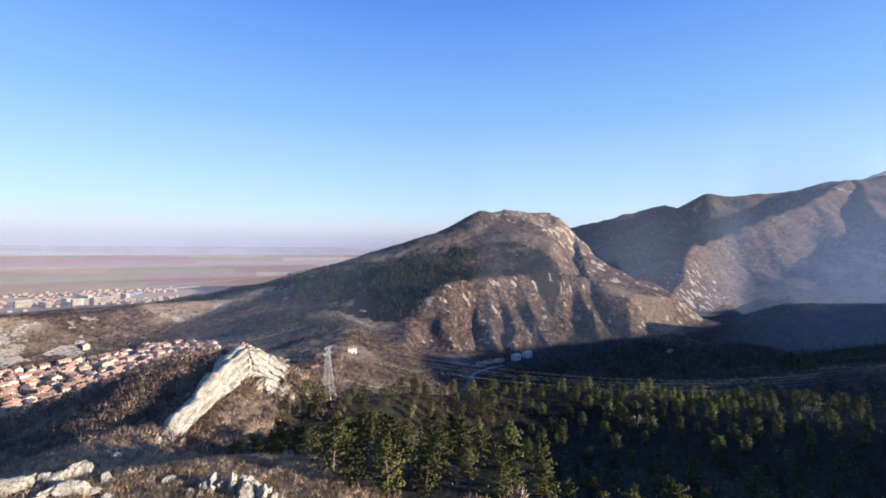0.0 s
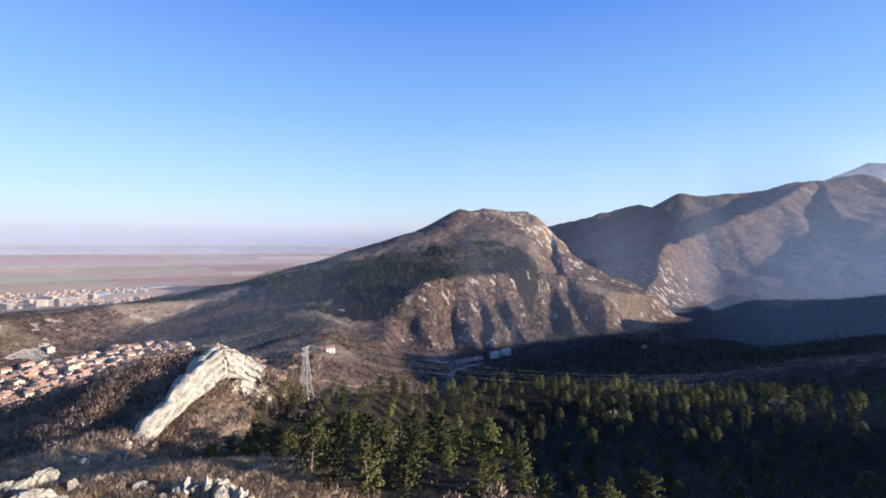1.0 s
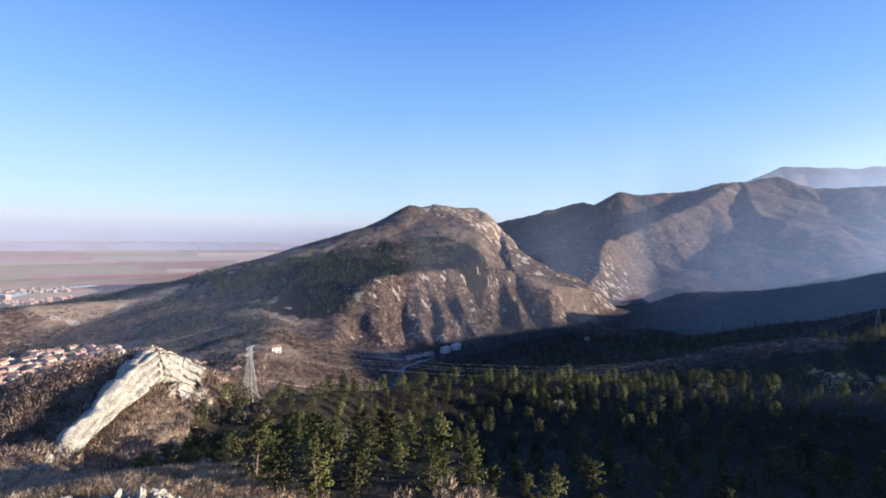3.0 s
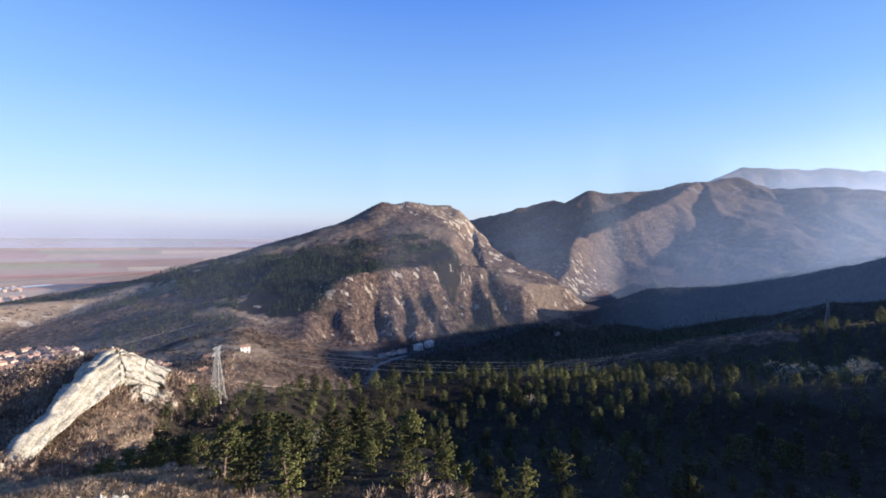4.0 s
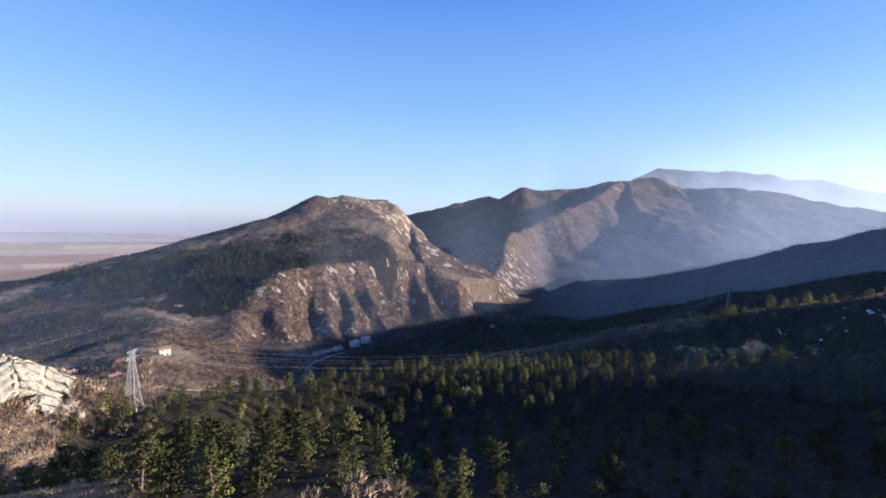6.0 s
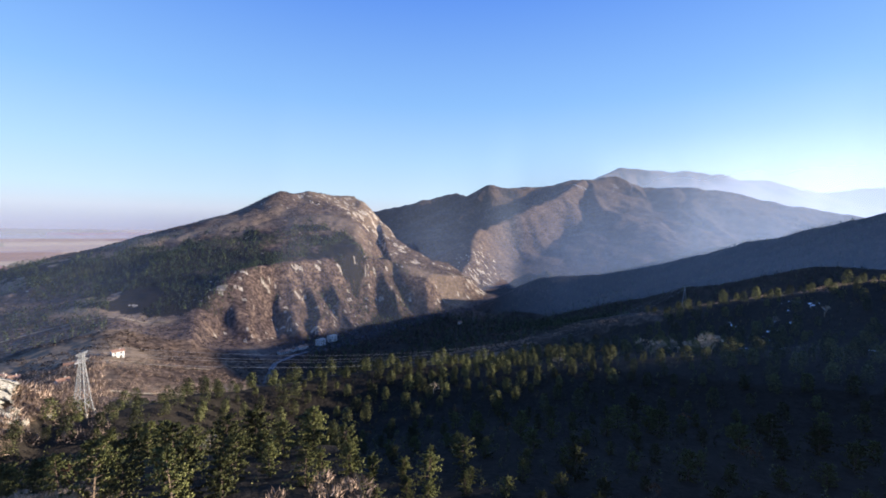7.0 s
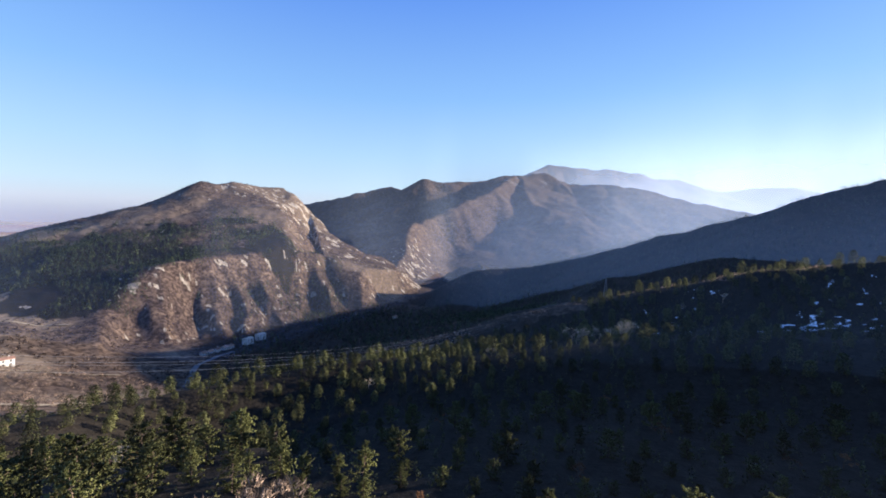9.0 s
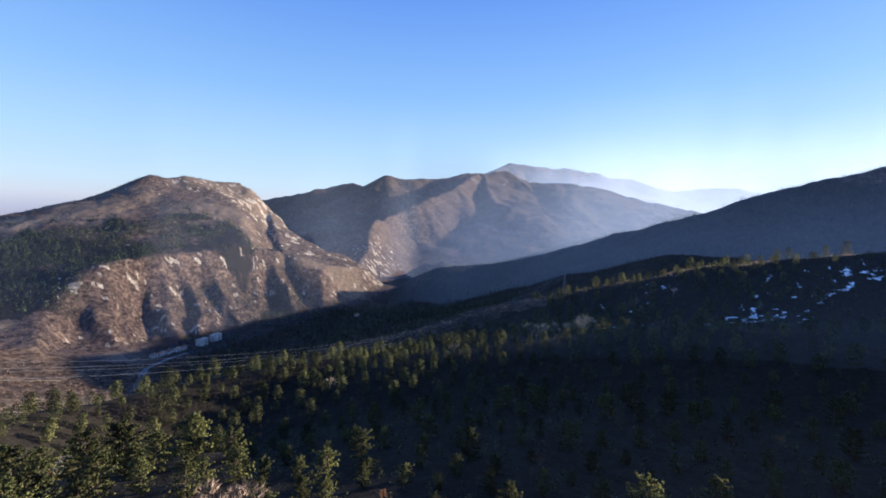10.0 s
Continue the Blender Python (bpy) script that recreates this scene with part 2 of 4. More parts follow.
def relief(nt, bsdf, fac, distance, strength=1.0):
    n = add(nt, "ShaderNodeBump", Distance=distance, Strength=strength)
    nt.links.new(fac, n.inputs["Height"])
    nt.links.new(n.outputs[0], bsdf.inputs["Normal"])


def crisp(nt, fac, grain, width=0.12, amount=0.9):
    """Breaks a soft cover into patches with edges."""
    n = nt.nodes.new("ShaderNodeMapRange")
    n.interpolation_type = "SMOOTHSTEP"
    n.inputs[1].default_value, n.inputs[2].default_value = 0.5 - width, 0.5 + width
    nt.links.new(sums(nt, "ADD", fac, sums(nt, "MULTIPLY", sums(nt, "SUBTRACT", grain, 0.5), amount)), n.inputs[0])
    return n.outputs[0]


def cover(nt, name):
    n = nt.nodes.new("ShaderNodeAttribute")
    n.attribute_name = name
    return n.outputs["Fac"]


def land_material():
    """Winter hillside: dry grass and bare scrub, with limestone, conifer litter darkened by painted shade, fields and
    snow where the covers say so.
    """
    m, nt, bsdf = material("winter_hillside")
    big, mid, fine = noise_tex(nt, 0.012, 5), noise_tex(nt, 0.07, 5, 0.7), noise_tex(nt, 0.45, 4, 0.7)
    scrub = steps(nt, mid, [(0.3, (0.034, 0.025, 0.021)), (0.5, (0.08, 0.058, 0.047)), (0.68, (0.15, 0.11, 0.084))])
    tone = steps(nt, big, [(0.35, (0.75, 0.72, 0.7)), (0.65, (1.15, 1.1, 1.0))])
    col = blend(nt, 1.0, scrub, tone, "MULTIPLY")
    spots = noise_tex(nt, 0.22, 3, 0.55)
    col = blend(nt, 1.0, col, steps(nt, spots, [(0.42, (0.5, 0.47, 0.46)), (0.56, (1.25, 1.22, 1.2))]), "MULTIPLY")
    grass = steps(nt, fine, [(0.35, (0.25, 0.18, 0.12)), (0.7, (0.44, 0.335, 0.225))])
    col = blend(nt, cover(nt, "grass"), col, grass)
    # conifer litter, made near black with the shade put into its colour
    wood_shade = steps(nt, fine, [(0.35, (0.009, 0.0075, 0.0055)), (0.65, (0.024, 0.02, 0.015))])
    col = blend(nt, cover(nt, "wood_shade"), col, wood_shade)
    stone = steps(nt, noise_tex(nt, 0.25, 6, 0.75), [(0.35, (0.12, 0.098, 0.075)), (0.55, (0.3, 0.25, 0.195)), (0.7, (0.45, 0.4, 0.33))])
    col = blend(nt, crisp(nt, cover(nt, "rock"), noise_tex(nt, 0.11, 5, 0.7), 0.1, 1.6), col, stone)
    field = nt.nodes.new("ShaderNodeAttribute")
    field.attribute_name = "field_colour"
    col = blend(nt, cover(nt, "field"), col, field.outputs["Color"])
    col = blend(nt, crisp(nt, cover(nt, "snow"), noise_tex(nt, 0.35, 4, 0.7), 0.1, 1.2), col, (0.8, 0.82, 0.86))
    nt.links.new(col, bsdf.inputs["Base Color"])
    bsdf.inputs["Roughness"].default_value = 0.95
    bsdf.inputs["Specular IOR Level"].default_value = 0.1
    relief(nt, bsdf, sums(nt, "ADD", mid, sums(nt, "MULTIPLY", fine, 0.35)), 2.0, 0.6)
    return m


LAND = land_material()


# ---- where things grow ----
def polar(X, Y):
    return np.degrees(np.arctan2(X, Y)), np.hypot(X, Y)


def between(az, d, bearings, near, far):
    wob = fbm(az * d * 0.0175, d, 30, 3, 15) - 0.5  # ragged edges
    d, az = d * (1 + 0.22 * wob), az + 3 * wob
    return (d > np.interp(az, bearings, near)) & (d < np.interp(az, bearings, far)) & (az > bearings[0]) & (az < bearings[-1])


# PINEWOOD and BELT edges are set to fit the camera's view
PINEWOOD = ([-27, -24, -19, -14, 0, 5, 12, 22, 35, 45, 60, 83, 95], [150, 128, 94, 70, 62, 62, 70, 86, 90, 90, 90, 90, 90], [170, 196, 225, 262, 288, 296, 304, 318, 365, 415, 442, 446, 446])
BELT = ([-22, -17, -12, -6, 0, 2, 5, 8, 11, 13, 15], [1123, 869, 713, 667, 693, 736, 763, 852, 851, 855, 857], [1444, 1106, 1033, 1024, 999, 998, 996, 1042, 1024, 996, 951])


# ---- large structure ----
def covers(X, Y, Z, N, owner):
    """Cover fractions of each vertex: what grows or shows on it, and where shade is painted in."""
    D, AZ = np.hypot(X, Y), np.degrees(np.arctan2(X, Y))
    steep = 1 - N[..., 2]
    patch = fbm(X, Y, 120, 4, 51)
    spot = fbm(X, Y, 22, 3, 57)
    c = {}
    # litter under the trees, plus painted shade on spur, hill and hollow
    c["wood_shade"] = np.maximum((0.75 * ((owner == 2) & (AZ > 4) | (owner == 6)) - 0.5 * (owner == 2) * ramp(AZ, 40, 50)) * ramp(patch, 0.25, 0.4), np.maximum(between(AZ, D, *PINEWOOD), (D < 90) * ramp(AZ, -14, -2) * (AZ < 110)) * 0.95)
    c["wood_shade"] = np.maximum(c["wood_shade"], between(AZ, D, *BELT) * ramp(patch, 0.38, 0.5))
    # shade on the gorge floor put into the ground colour
    c["wood_shade"] = np.maximum(c["wood_shade"], 0.85 * ramp(AZ, 3, 6) * (AZ < 56) * ramp(D, 400, 440) * ramp(-D, -840, -780) * (Z < 90) * (owner != 5))
    c["rock"] = ramp(steep + 0.6 * (spot - 0.5), 0.36, 0.5) * 0.26 * np.isin(owner, (4, 5))
    ledge = fbm(X + 0.5 * Z, Y + 0.3 * Z, 10, 4, 59)
    crag = ramp(D - np.interp(AZ, [4, 5.5, 8, 11, 14, 16.5, 18.5], [1320, 1285, 1240, 1180, 1120, 1080, 1010]), -30, 20) * ramp(AZ, 4, 5.5) * (owner == 5) * (D < 1500)
    face = ramp(np.interp(AZ, [p[0] for p in SHOULDER], [p[1] for p in SHOULDER]) - D, -10, 20) * ramp(AZ, -3, 0) * (owner == 5)
    cliff = np.exp(-((AZ - 30) / 2.6) ** 2 - ((D - 1400) / 170) ** 2) * (owner == 7) + np.exp(-((AZ - 24.5) / 3.5) ** 2 - ((D - 985) / 60) ** 2) * (owner == 5)
    c["rock"] = np.maximum(c["rock"] * (1 - 0.5 * (owner == 5)), ramp(ledge + 0.135 * crag + 0.01 * face + 0.12 * cliff, 0.7, 0.74) * 0.85 * ((owner == 5) | (owner == 7) & (cliff > 0.15)) * ramp(steep, 0.03, 0.12))
    c["rock"] = np.maximum(c["rock"], 0.13 * (owner == 5) * ramp(steep, 0.02, 0.08))
    knoll = np.exp(-((AZ + 44) / 5.0) ** 2 - ((D - 800) / 90) ** 2)
    c["rock"] = np.maximum(c["rock"], ramp(fbm(X, Y, 26, 4, 60) + 0.22 * knoll, 0.62, 0.7) * 0.85 * (owner == 4))
    # on the near bank the dry grass is spread wider, painting in missing sunlight
    c["grass"] = np.maximum(ramp(patch, 0.45, 0.62) * (0.2 + 0.24 * np.isin(owner, (3, 4)) + 0.3 * (owner == 5) * ramp(-AZ, -2, 6)) * (owner <= 5) * (1 - ramp(AZ, 2, 6) * (D < 900)), 0.85 * (owner == 1) * ramp(D, 250, 170) * ramp(-AZ, 8, 16))
    c["snow"] = ramp(fbm(X, Y, 5, 3, 87) + 0.6 * fbm(X, Y, 45, 2, 88), 0.99, 1.09) * between(AZ, D, [44, 50, 60, 80, 84], [270, 280, 310, 340, 400], [310, 330, 400, 425, 420]) * 0.5
    c["snow"] = np.maximum(c["snow"], ramp(fbm(X, Y, 45, 4, 89), 0.6, 0.68) * ramp(Z, 385, 420) * ((owner == 7) * 0.36 + (owner == 8) * 0.15))
    c["field"] = ramp(D, 1400, 1700) * (owner == 0)
    return c


def build_land():
    az = np.concatenate([np.arange(-52, 92, 0.175), np.arange(92, 308, 1.5)])
    rr = np.concatenate([[0.01, 0.5], np.geomspace(1.0, 60, 60, False), np.geomspace(60, 400, 150, False), np.geomspace(400, 1600, 215, False),
                         np.geomspace(1600, 3200, 90, False), np.geomspace(3200, 4930, 45)])
    A, D = np.meshgrid(np.radians(az), rr)
    X, Y = D * np.sin(A), D * np.cos(A)
    Z, owner = land(X, Y)
    rows, cols = X.shape
    V = np.stack([X, Y, Z], -1)
    du = np.roll(V, -1, 1) - np.roll(V, 1, 1)
    dv = np.gradient(V, axis=0)
    N = np.cross(du, dv)
    N /= np.linalg.norm(N, axis=-1, keepdims=True) + 1e-12
    N *= np.sign(N[..., 2:3] + 1e-12)
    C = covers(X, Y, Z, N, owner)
    FC = field_colours(X, Y)
    i, j = np.meshgrid(np.arange(rows - 1), np.arange(cols), indexing="ij")
    j2 = (j + 1) % cols
    Q = np.stack([i * cols + j, (i + 1) * cols + j, (i + 1) * cols + j2, i * cols + j2], -1).reshape(-1, 4)[:, ::-1]
    group = np.array([0, 0, 0, 0, 0, 1, 2, 3, 4])[owner].ravel()[Q[:, 0]]
    names = [("ground", "brown winter hillside and wide hazy farmland plain", "ground"), ("mountain", "rocky limestone mountain with bare brown scrub and conifer belt", "mountain"),
             ("hill", "dark wooded hill in its own shade", "hill"), ("mountain", "brown mountain range above the gorge with steep ribs", "mountain"),
             ("mountain", "far bluish flat-topped mountain range", "mountain")]
    flat = V.reshape(-1, 3)
    for g, (name, label, cat) in enumerate(names):
        q = Q[group == g]
        used, inv = np.unique(q, return_inverse=True)
        me = bpy.data.meshes.new(name)
        me.vertices.add(len(used))
        me.vertices.foreach_set("co", flat[used].ravel())
        me.loops.add(q.size)
        me.loops.foreach_set("vertex_index", inv.ravel().astype(np.int32))
        me.polygons.add(len(q))
        me.polygons.foreach_set("loop_start", np.arange(0, q.size, 4, dtype=np.int32))
        me.polygons.foreach_set("use_smooth", np.ones(len(q), bool))
        me.update(calc_edges=True)
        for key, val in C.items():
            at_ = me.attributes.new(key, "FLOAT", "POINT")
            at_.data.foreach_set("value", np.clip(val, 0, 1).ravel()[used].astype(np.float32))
        fc = me.attributes.new("field_colour", "FLOAT_COLOR", "POINT")
        fc.data.foreach_set("color", FC.reshape(-1, 4)[used].ravel().astype(np.float32))
        me.materials.append(LAND)
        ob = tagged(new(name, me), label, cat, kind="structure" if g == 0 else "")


def field_colours(X, Y):
    """Strip fields on the plain: stubble, ploughed red soil, winter crop."""
    palette = np.array([(0.27, 0.19, 0.12, 1), (0.25, 0.13, 0.092, 1), (0.19, 0.175, 0.1, 1), (0.22, 0.155, 0.105, 1), (0.31, 0.24, 0.155, 1), (0.2, 0.125, 0.09, 1)])
    u = (0.94 * X + 0.34 * Y) + 90 * (fbm(X, Y, 700, 2, 71) - 0.5)
    v = (-0.34 * X + 0.94 * Y) + 60 * (fbm(X, Y, 500, 2, 73) - 0.5)
    row = np.floor(v / 230).astype(np.int64)
    colm = np.floor((u + 137 * (row % 5)) / 620).astype(np.int64)
    pick = (lattice(row, colm, 5) * 5.99).astype(int)
    return 1.1 * palette[pick] * (0.85 + 0.3 * fbm(X, Y, 60, 3, 77))[..., None]


build_land()


def ground(x, y):
    z, _ = land(np.atleast_1d(np.asarray(x, float)), np.atleast_1d(np.asarray(y, float)))
    return z


def part(name, bm, mat, parent=None, label="", smooth=False):
    """One mesh object from a bmesh, under a thing or a part."""
    me = bpy.data.meshes.new(name)
    bm.to_mesh(me)
    bm.free()
    me.materials.append(mat)
    if smooth:
        me.polygons.foreach_set("use_smooth", np.ones(len(me.polygons), bool))
    ob = new(name, me)
    ob.parent = parent
    return tagged(ob, label)


def raw(name, verts, faces, mat, parent=None, label="", soft=None):
    """One mesh object from arrays of corners and faces."""
    me = bpy.data.meshes.new(name)
    verts = np.asarray(verts, np.float32)
    faces = np.asarray(faces, np.int32)
    me.vertices.add(len(verts))
    me.vertices.foreach_set("co", verts.ravel())
    me.loops.add(faces.size)
    me.loops.foreach_set("vertex_index", faces.ravel())
    me.polygons.add(len(faces))
    me.polygons.foreach_set("loop_start", np.arange(0, faces.size, faces.shape[1], dtype=np.int32))
    me.update(calc_edges=True)
    me.materials.append(mat)
    if soft is not None:  # leaves shaded as a round crown
        me.polygons.foreach_set("use_smooth", np.ones(len(faces), bool))
        me.normals_split_custom_set_from_vertices(soft)
    ob = new(name, me)
    ob.parent = parent
    return tagged(ob, label)


def round_normals(v, middle):
    n = v - middle
    n[:, 2] *= 0.7
    n /= np.linalg.norm(n, axis=1, keepdims=True) + 1e-9
    n[:, 2] += 0.25
    return n / (np.linalg.norm(n, axis=1, keepdims=True) + 1e-9)


def box(bm, x0, y0, z0, x1, y1, z1):
    v = [bm.verts.new(p) for p in ((x0, y0, z0), (x1, y0, z0), (x1, y1, z0), (x0, y1, z0), (x0, y0, z1), (x1, y0, z1), (x1, y1, z1), (x0, y1, z1))]
    for f in ((0, 3, 2, 1), (4, 5, 6, 7), (0, 1, 5, 4), (1, 2, 6, 5), (2, 3, 7, 6), (3, 0, 4, 7)):
        bm.faces.new([v[i] for i in f])


def bar(bm, p, q, w, w2=None):
    """A square bar from p to q, w thick (w2 at its end)."""
    p, q = Vector(p), Vector(q)
    w2 = w if w2 is None else w2
    d = (q - p).normalized()
    a = d.orthogonal().normalized()
    b = d.cross(a)
    ends = []
    for c, k in ((p, w / 2), (q, w2 / 2)):
        ends.append([bm.verts.new(c + k * (sa * a + sb * b)) for sa, sb in ((1, 1), (-1, 1), (-1, -1), (1, -1))])
    for i in range(4):
        bm.faces.new((ends[0][i], ends[0][(i + 1) % 4], ends[1][(i + 1) % 4], ends[1][i]))
    bm.faces.new(ends[0][::-1])
    bm.faces.new(ends[1])


# ---- more materials ----
def varied(name, dark, light, scale, rough=0.9, bump=0.0, spread=0.25, island=False):
    """A surface between two tones, each object or piece a little lighter or darker."""
    m, nt, bsdf = material(name)
    col = steps(nt, noise_tex(nt, scale, 4, 0.65), [(0.3, dark), (0.7, light)])
    pick = nt.nodes.new("ShaderNodeNewGeometry").outputs["Random Per Island"] if island else nt.nodes.new("ShaderNodeObjectInfo").outputs["Random"]
    tone = steps(nt, pick, [(0.0, (1 - spread,) * 3), (1.0, (1 + spread,) * 3)])
    nt.links.new(blend(nt, 1.0, col, tone, "MULTIPLY"), bsdf.inputs["Base Color"])
    bsdf.inputs["Roughness"].default_value = rough
    bsdf.inputs["Specular IOR Level"].default_value = 0.2
    if bump:
        relief(nt, bsdf, noise_tex(nt, scale * 3, 5, 0.7), bump)
    return m


def leafy(name, stops, spread=0.45, through=0.25, island=True):
    """Foliage: each clump its own tone, a little light coming through."""
    m, nt, bsdf = material(name)
    geo = nt.nodes.new("ShaderNodeNewGeometry")
    col = steps(nt, geo.outputs["Random Per Island"], stops)
    tone = steps(nt, nt.nodes.new("ShaderNodeObjectInfo").outputs["Random"] if island else cover(nt, "tone"), [(0.15, (1 - spread,) * 3), (0.85, (1 + spread, 1 + spread * 0.9, 1 + spread * 0.6))])
    col = blend(nt, 1.0, col, tone, "MULTIPLY")
    nt.links.new(col, bsdf.inputs["Base Color"])
    bsdf.inputs["Roughness"].default_value = 0.8
    bsdf.inputs["Specular IOR Level"].default_value = 0.15
    glow = nt.nodes.new("ShaderNodeBsdfTranslucent")
    nt.links.new(col, glow.inputs["Color"])
    both = nt.nodes.new("ShaderNodeMixShader")
    both.inputs[0].default_value = through
    nt.links.new(bsdf.outputs[0], both.inputs[1])
    nt.links.new(glow.outputs[0], both.inputs[2])
    nt.links.new(both.outputs[0], nt.nodes["Material Output"].inputs["Surface"])
    return m


NEEDLES = leafy("pine_needles", [(0.0, (0.085, 0.096, 0.036)), (0.5, (0.13, 0.138, 0.053)), (1.0, (0.19, 0.188, 0.08))], through=0.28)
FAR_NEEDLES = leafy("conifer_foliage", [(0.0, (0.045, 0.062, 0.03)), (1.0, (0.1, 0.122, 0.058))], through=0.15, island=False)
MID_NEEDLES = leafy("pine_forest_needles", [(0.0, (0.072, 0.08, 0.034)), (0.6, (0.115, 0.122, 0.052)), (1.0, (0.18, 0.175, 0.078))], through=0.25, island=False)
RUSSET = leafy("dry_oak_leaves", [(0.0, (0.13, 0.065, 0.034)), (1.0, (0.29, 0.155, 0.08))])
# TWIGS and NEAR_TWIGS are lightened, putting the sunlight they lack into the colour
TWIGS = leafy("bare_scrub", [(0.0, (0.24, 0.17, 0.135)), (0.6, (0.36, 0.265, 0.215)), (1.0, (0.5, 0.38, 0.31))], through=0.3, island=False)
NEAR_TWIGS = leafy("brightened_bare_scrub", [(0.0, (0.34, 0.25, 0.18)), (0.6, (0.5, 0.375, 0.285)), (1.0, (0.64, 0.5, 0.39))], through=0.45, island=False)
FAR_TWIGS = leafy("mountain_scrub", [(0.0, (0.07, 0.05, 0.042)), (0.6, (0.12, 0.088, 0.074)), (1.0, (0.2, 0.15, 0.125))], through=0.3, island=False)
PALE_TWIGS = leafy("pale_bare_branches", [(0.0, (0.3, 0.24, 0.18)), (1.0, (0.55, 0.46, 0.36))], through=0.1)
BARK = varied("bark", (0.05, 0.035, 0.025), (0.16, 0.115, 0.08), 3.0)
def limestone():
    """Weathered pale limestone: grey lichen, cream faces, dark cracks along the beds."""
    m, nt, bsdf = material("limestone")
    col = steps(nt, noise_tex(nt, 0.5, 6, 0.7), [(0.3, (0.17, 0.155, 0.125)), (0.46, (0.34, 0.31, 0.255)), (0.72, (0.52, 0.48, 0.4))])
    pits = noise_tex(nt, 2.2, 5, 0.75, None, 0.6)
    col = blend(nt, 1.0, col, steps(nt, pits, [(0.38, (0.25, 0.23, 0.21)), (0.5, (1.0, 1.0, 1.0))]), "MULTIPLY")
    nt.links.new(col, bsdf.inputs["Base Color"])
    bsdf.inputs["Roughness"].default_value = 0.9
    bsdf.inputs["Specular IOR Level"].default_value = 0.15
    relief(nt, bsdf, pits, 0.6, 0.9)
    return m


STONE = limestone()
STEEL = varied("galvanised_steel", (0.17, 0.17, 0.17), (0.28, 0.28, 0.27), 0.5, 0.5)
WIRE = varied("aluminium_wire", (0.36, 0.35, 0.33), (0.48, 0.47, 0.44), 0.2, 0.4)
WIRE.node_tree.nodes["Principled BSDF"].inputs["Metallic"].default_value = 0.6
TILE = varied("clay_roof_tiles", (0.2, 0.105, 0.07), (0.4, 0.235, 0.16), 0.8, 0.85, 0.1, 0.45)
WALL = varied("pale_render", (0.3, 0.26, 0.21), (0.46, 0.41, 0.35), 0.3, 0.9, 0.03, 0.2)
WHITE = varied("white_render", (0.45, 0.43, 0.39), (0.62, 0.6, 0.56), 0.3, 0.9, 0.03, 0.05)
PANE = varied("dark_window_glass", (0.02, 0.025, 0.035), (0.05, 0.06, 0.075), 0.3, 0.15)


# ---- scattering ----
def scatter(rng, n, az0, az1, d0, d1):
    """n places spread evenly over a sector of the plan."""
    az = rng.uniform(az0, az1, n)
    d = np.sqrt(rng.uniform(d0 ** 2, d1 ** 2, n))
    return d * np.sin(np.radians(az)), d * np.cos(np.radians(az)), az, d


def spaced(x, y, gap, rng=None):
    """Keeps places that lie at least gap apart."""
    kept, cells = [], {}
    g = np.broadcast_to(gap, x.shape)
    size = float(np.max(g))
    for i in range(len(x)):
        key = (int(x[i] // size), int(y[i] // size))
        ok = True
        for a in (-1, 0, 1):
            for b in (-1, 0, 1):
                for k in cells.get((key[0] + a, key[1] + b), ()):
                    if (x[k] - x[i]) ** 2 + (y[k] - y[i]) ** 2 < g[i] ** 2:
                        ok = False
        if ok:
            cells.setdefault(key, []).append(i)
            kept.append(i)
    return np.array(kept, int)


# ---- trees ----
def spray(rng, centre, along, size, n, slim=1.0, long=1.0):
    """n small needle fans round a twig: corners of triangles."""
    out = []
    for _ in range(n):
        v = along * rng.uniform(0.2, 1.0) + rng.normal(0, 0.55, 3)
        v[2] += 0.15
        v /= np.linalg.norm(v) + 1e-9
        w = np.cross(v, rng.normal(0, 1, 3))
        w /= np.linalg.norm(w) + 1e-9
        p = centre + rng.normal(0, 0.22 * size, 3)
        L, W = size * rng.uniform(0.7, 1.2) * long, size * rng.uniform(0.28, 0.5) * slim
        out += [p - w * W * 0.6, p + w * W * 0.6, p + v * L]
    return out


def pine_mesh(seed, height, spread, lean, dense):
    """Corners of a black pine's needle fans, and its trunk and limbs."""
    rng = np.random.default_rng(seed)
    fans, lobes, limbs = [], [], [((0, 0, -1.0), (lean, 0.2, height * 0.93), 0.30, 0.05)]
    z = height * rng.uniform(0.03, 0.09)
    while z < height * 0.97:
        f = z / height
        reach = spread * math.sqrt(max(0.02, 1 - ((f - 0.36) / 0.66) ** 2)) * rng.uniform(0.75, 1.1)
        base = np.array([lean * f, 0.2 * f, z])
        n = rng.integers(4, 7)
        turn = rng.uniform(0, 6.3)
        for i in range(n):
            if rng.random() < 0.1:
                continue
            a = turn + 6.283 * i / n + rng.normal(0, 0.25)
            r = reach * rng.uniform(0.6, 1.15)
            way = np.array([math.cos(a), math.sin(a), rng.uniform(0.1, 0.45)])
            tip = base + way * r
            limbs.append((tuple(base), tuple(tip), 0.09, 0.03))
            for k in np.linspace(0.3, 1.0, 4):
                got = spray(rng, base + way * r * k, way * 0.6 + np.array([0, 0, 0.5]), 0.22 + 0.17 * spread / 2.8, dense, 1.2, 0.72)
                fans += got
                lobes += list(round_normals(np.array(got), base + way * r * k - np.array([0, 0, 0.3])))
        z += height * rng.uniform(0.07, 0.1)
    got = spray(rng, np.array([lean, 0.2, height * 0.95]), np.array([0, 0, 1.0]), 0.6, dense)
    fans += got
    lobes += [(0, 0, 1.0)] * len(got)
    return np.array(fans), np.array(lobes), limbs


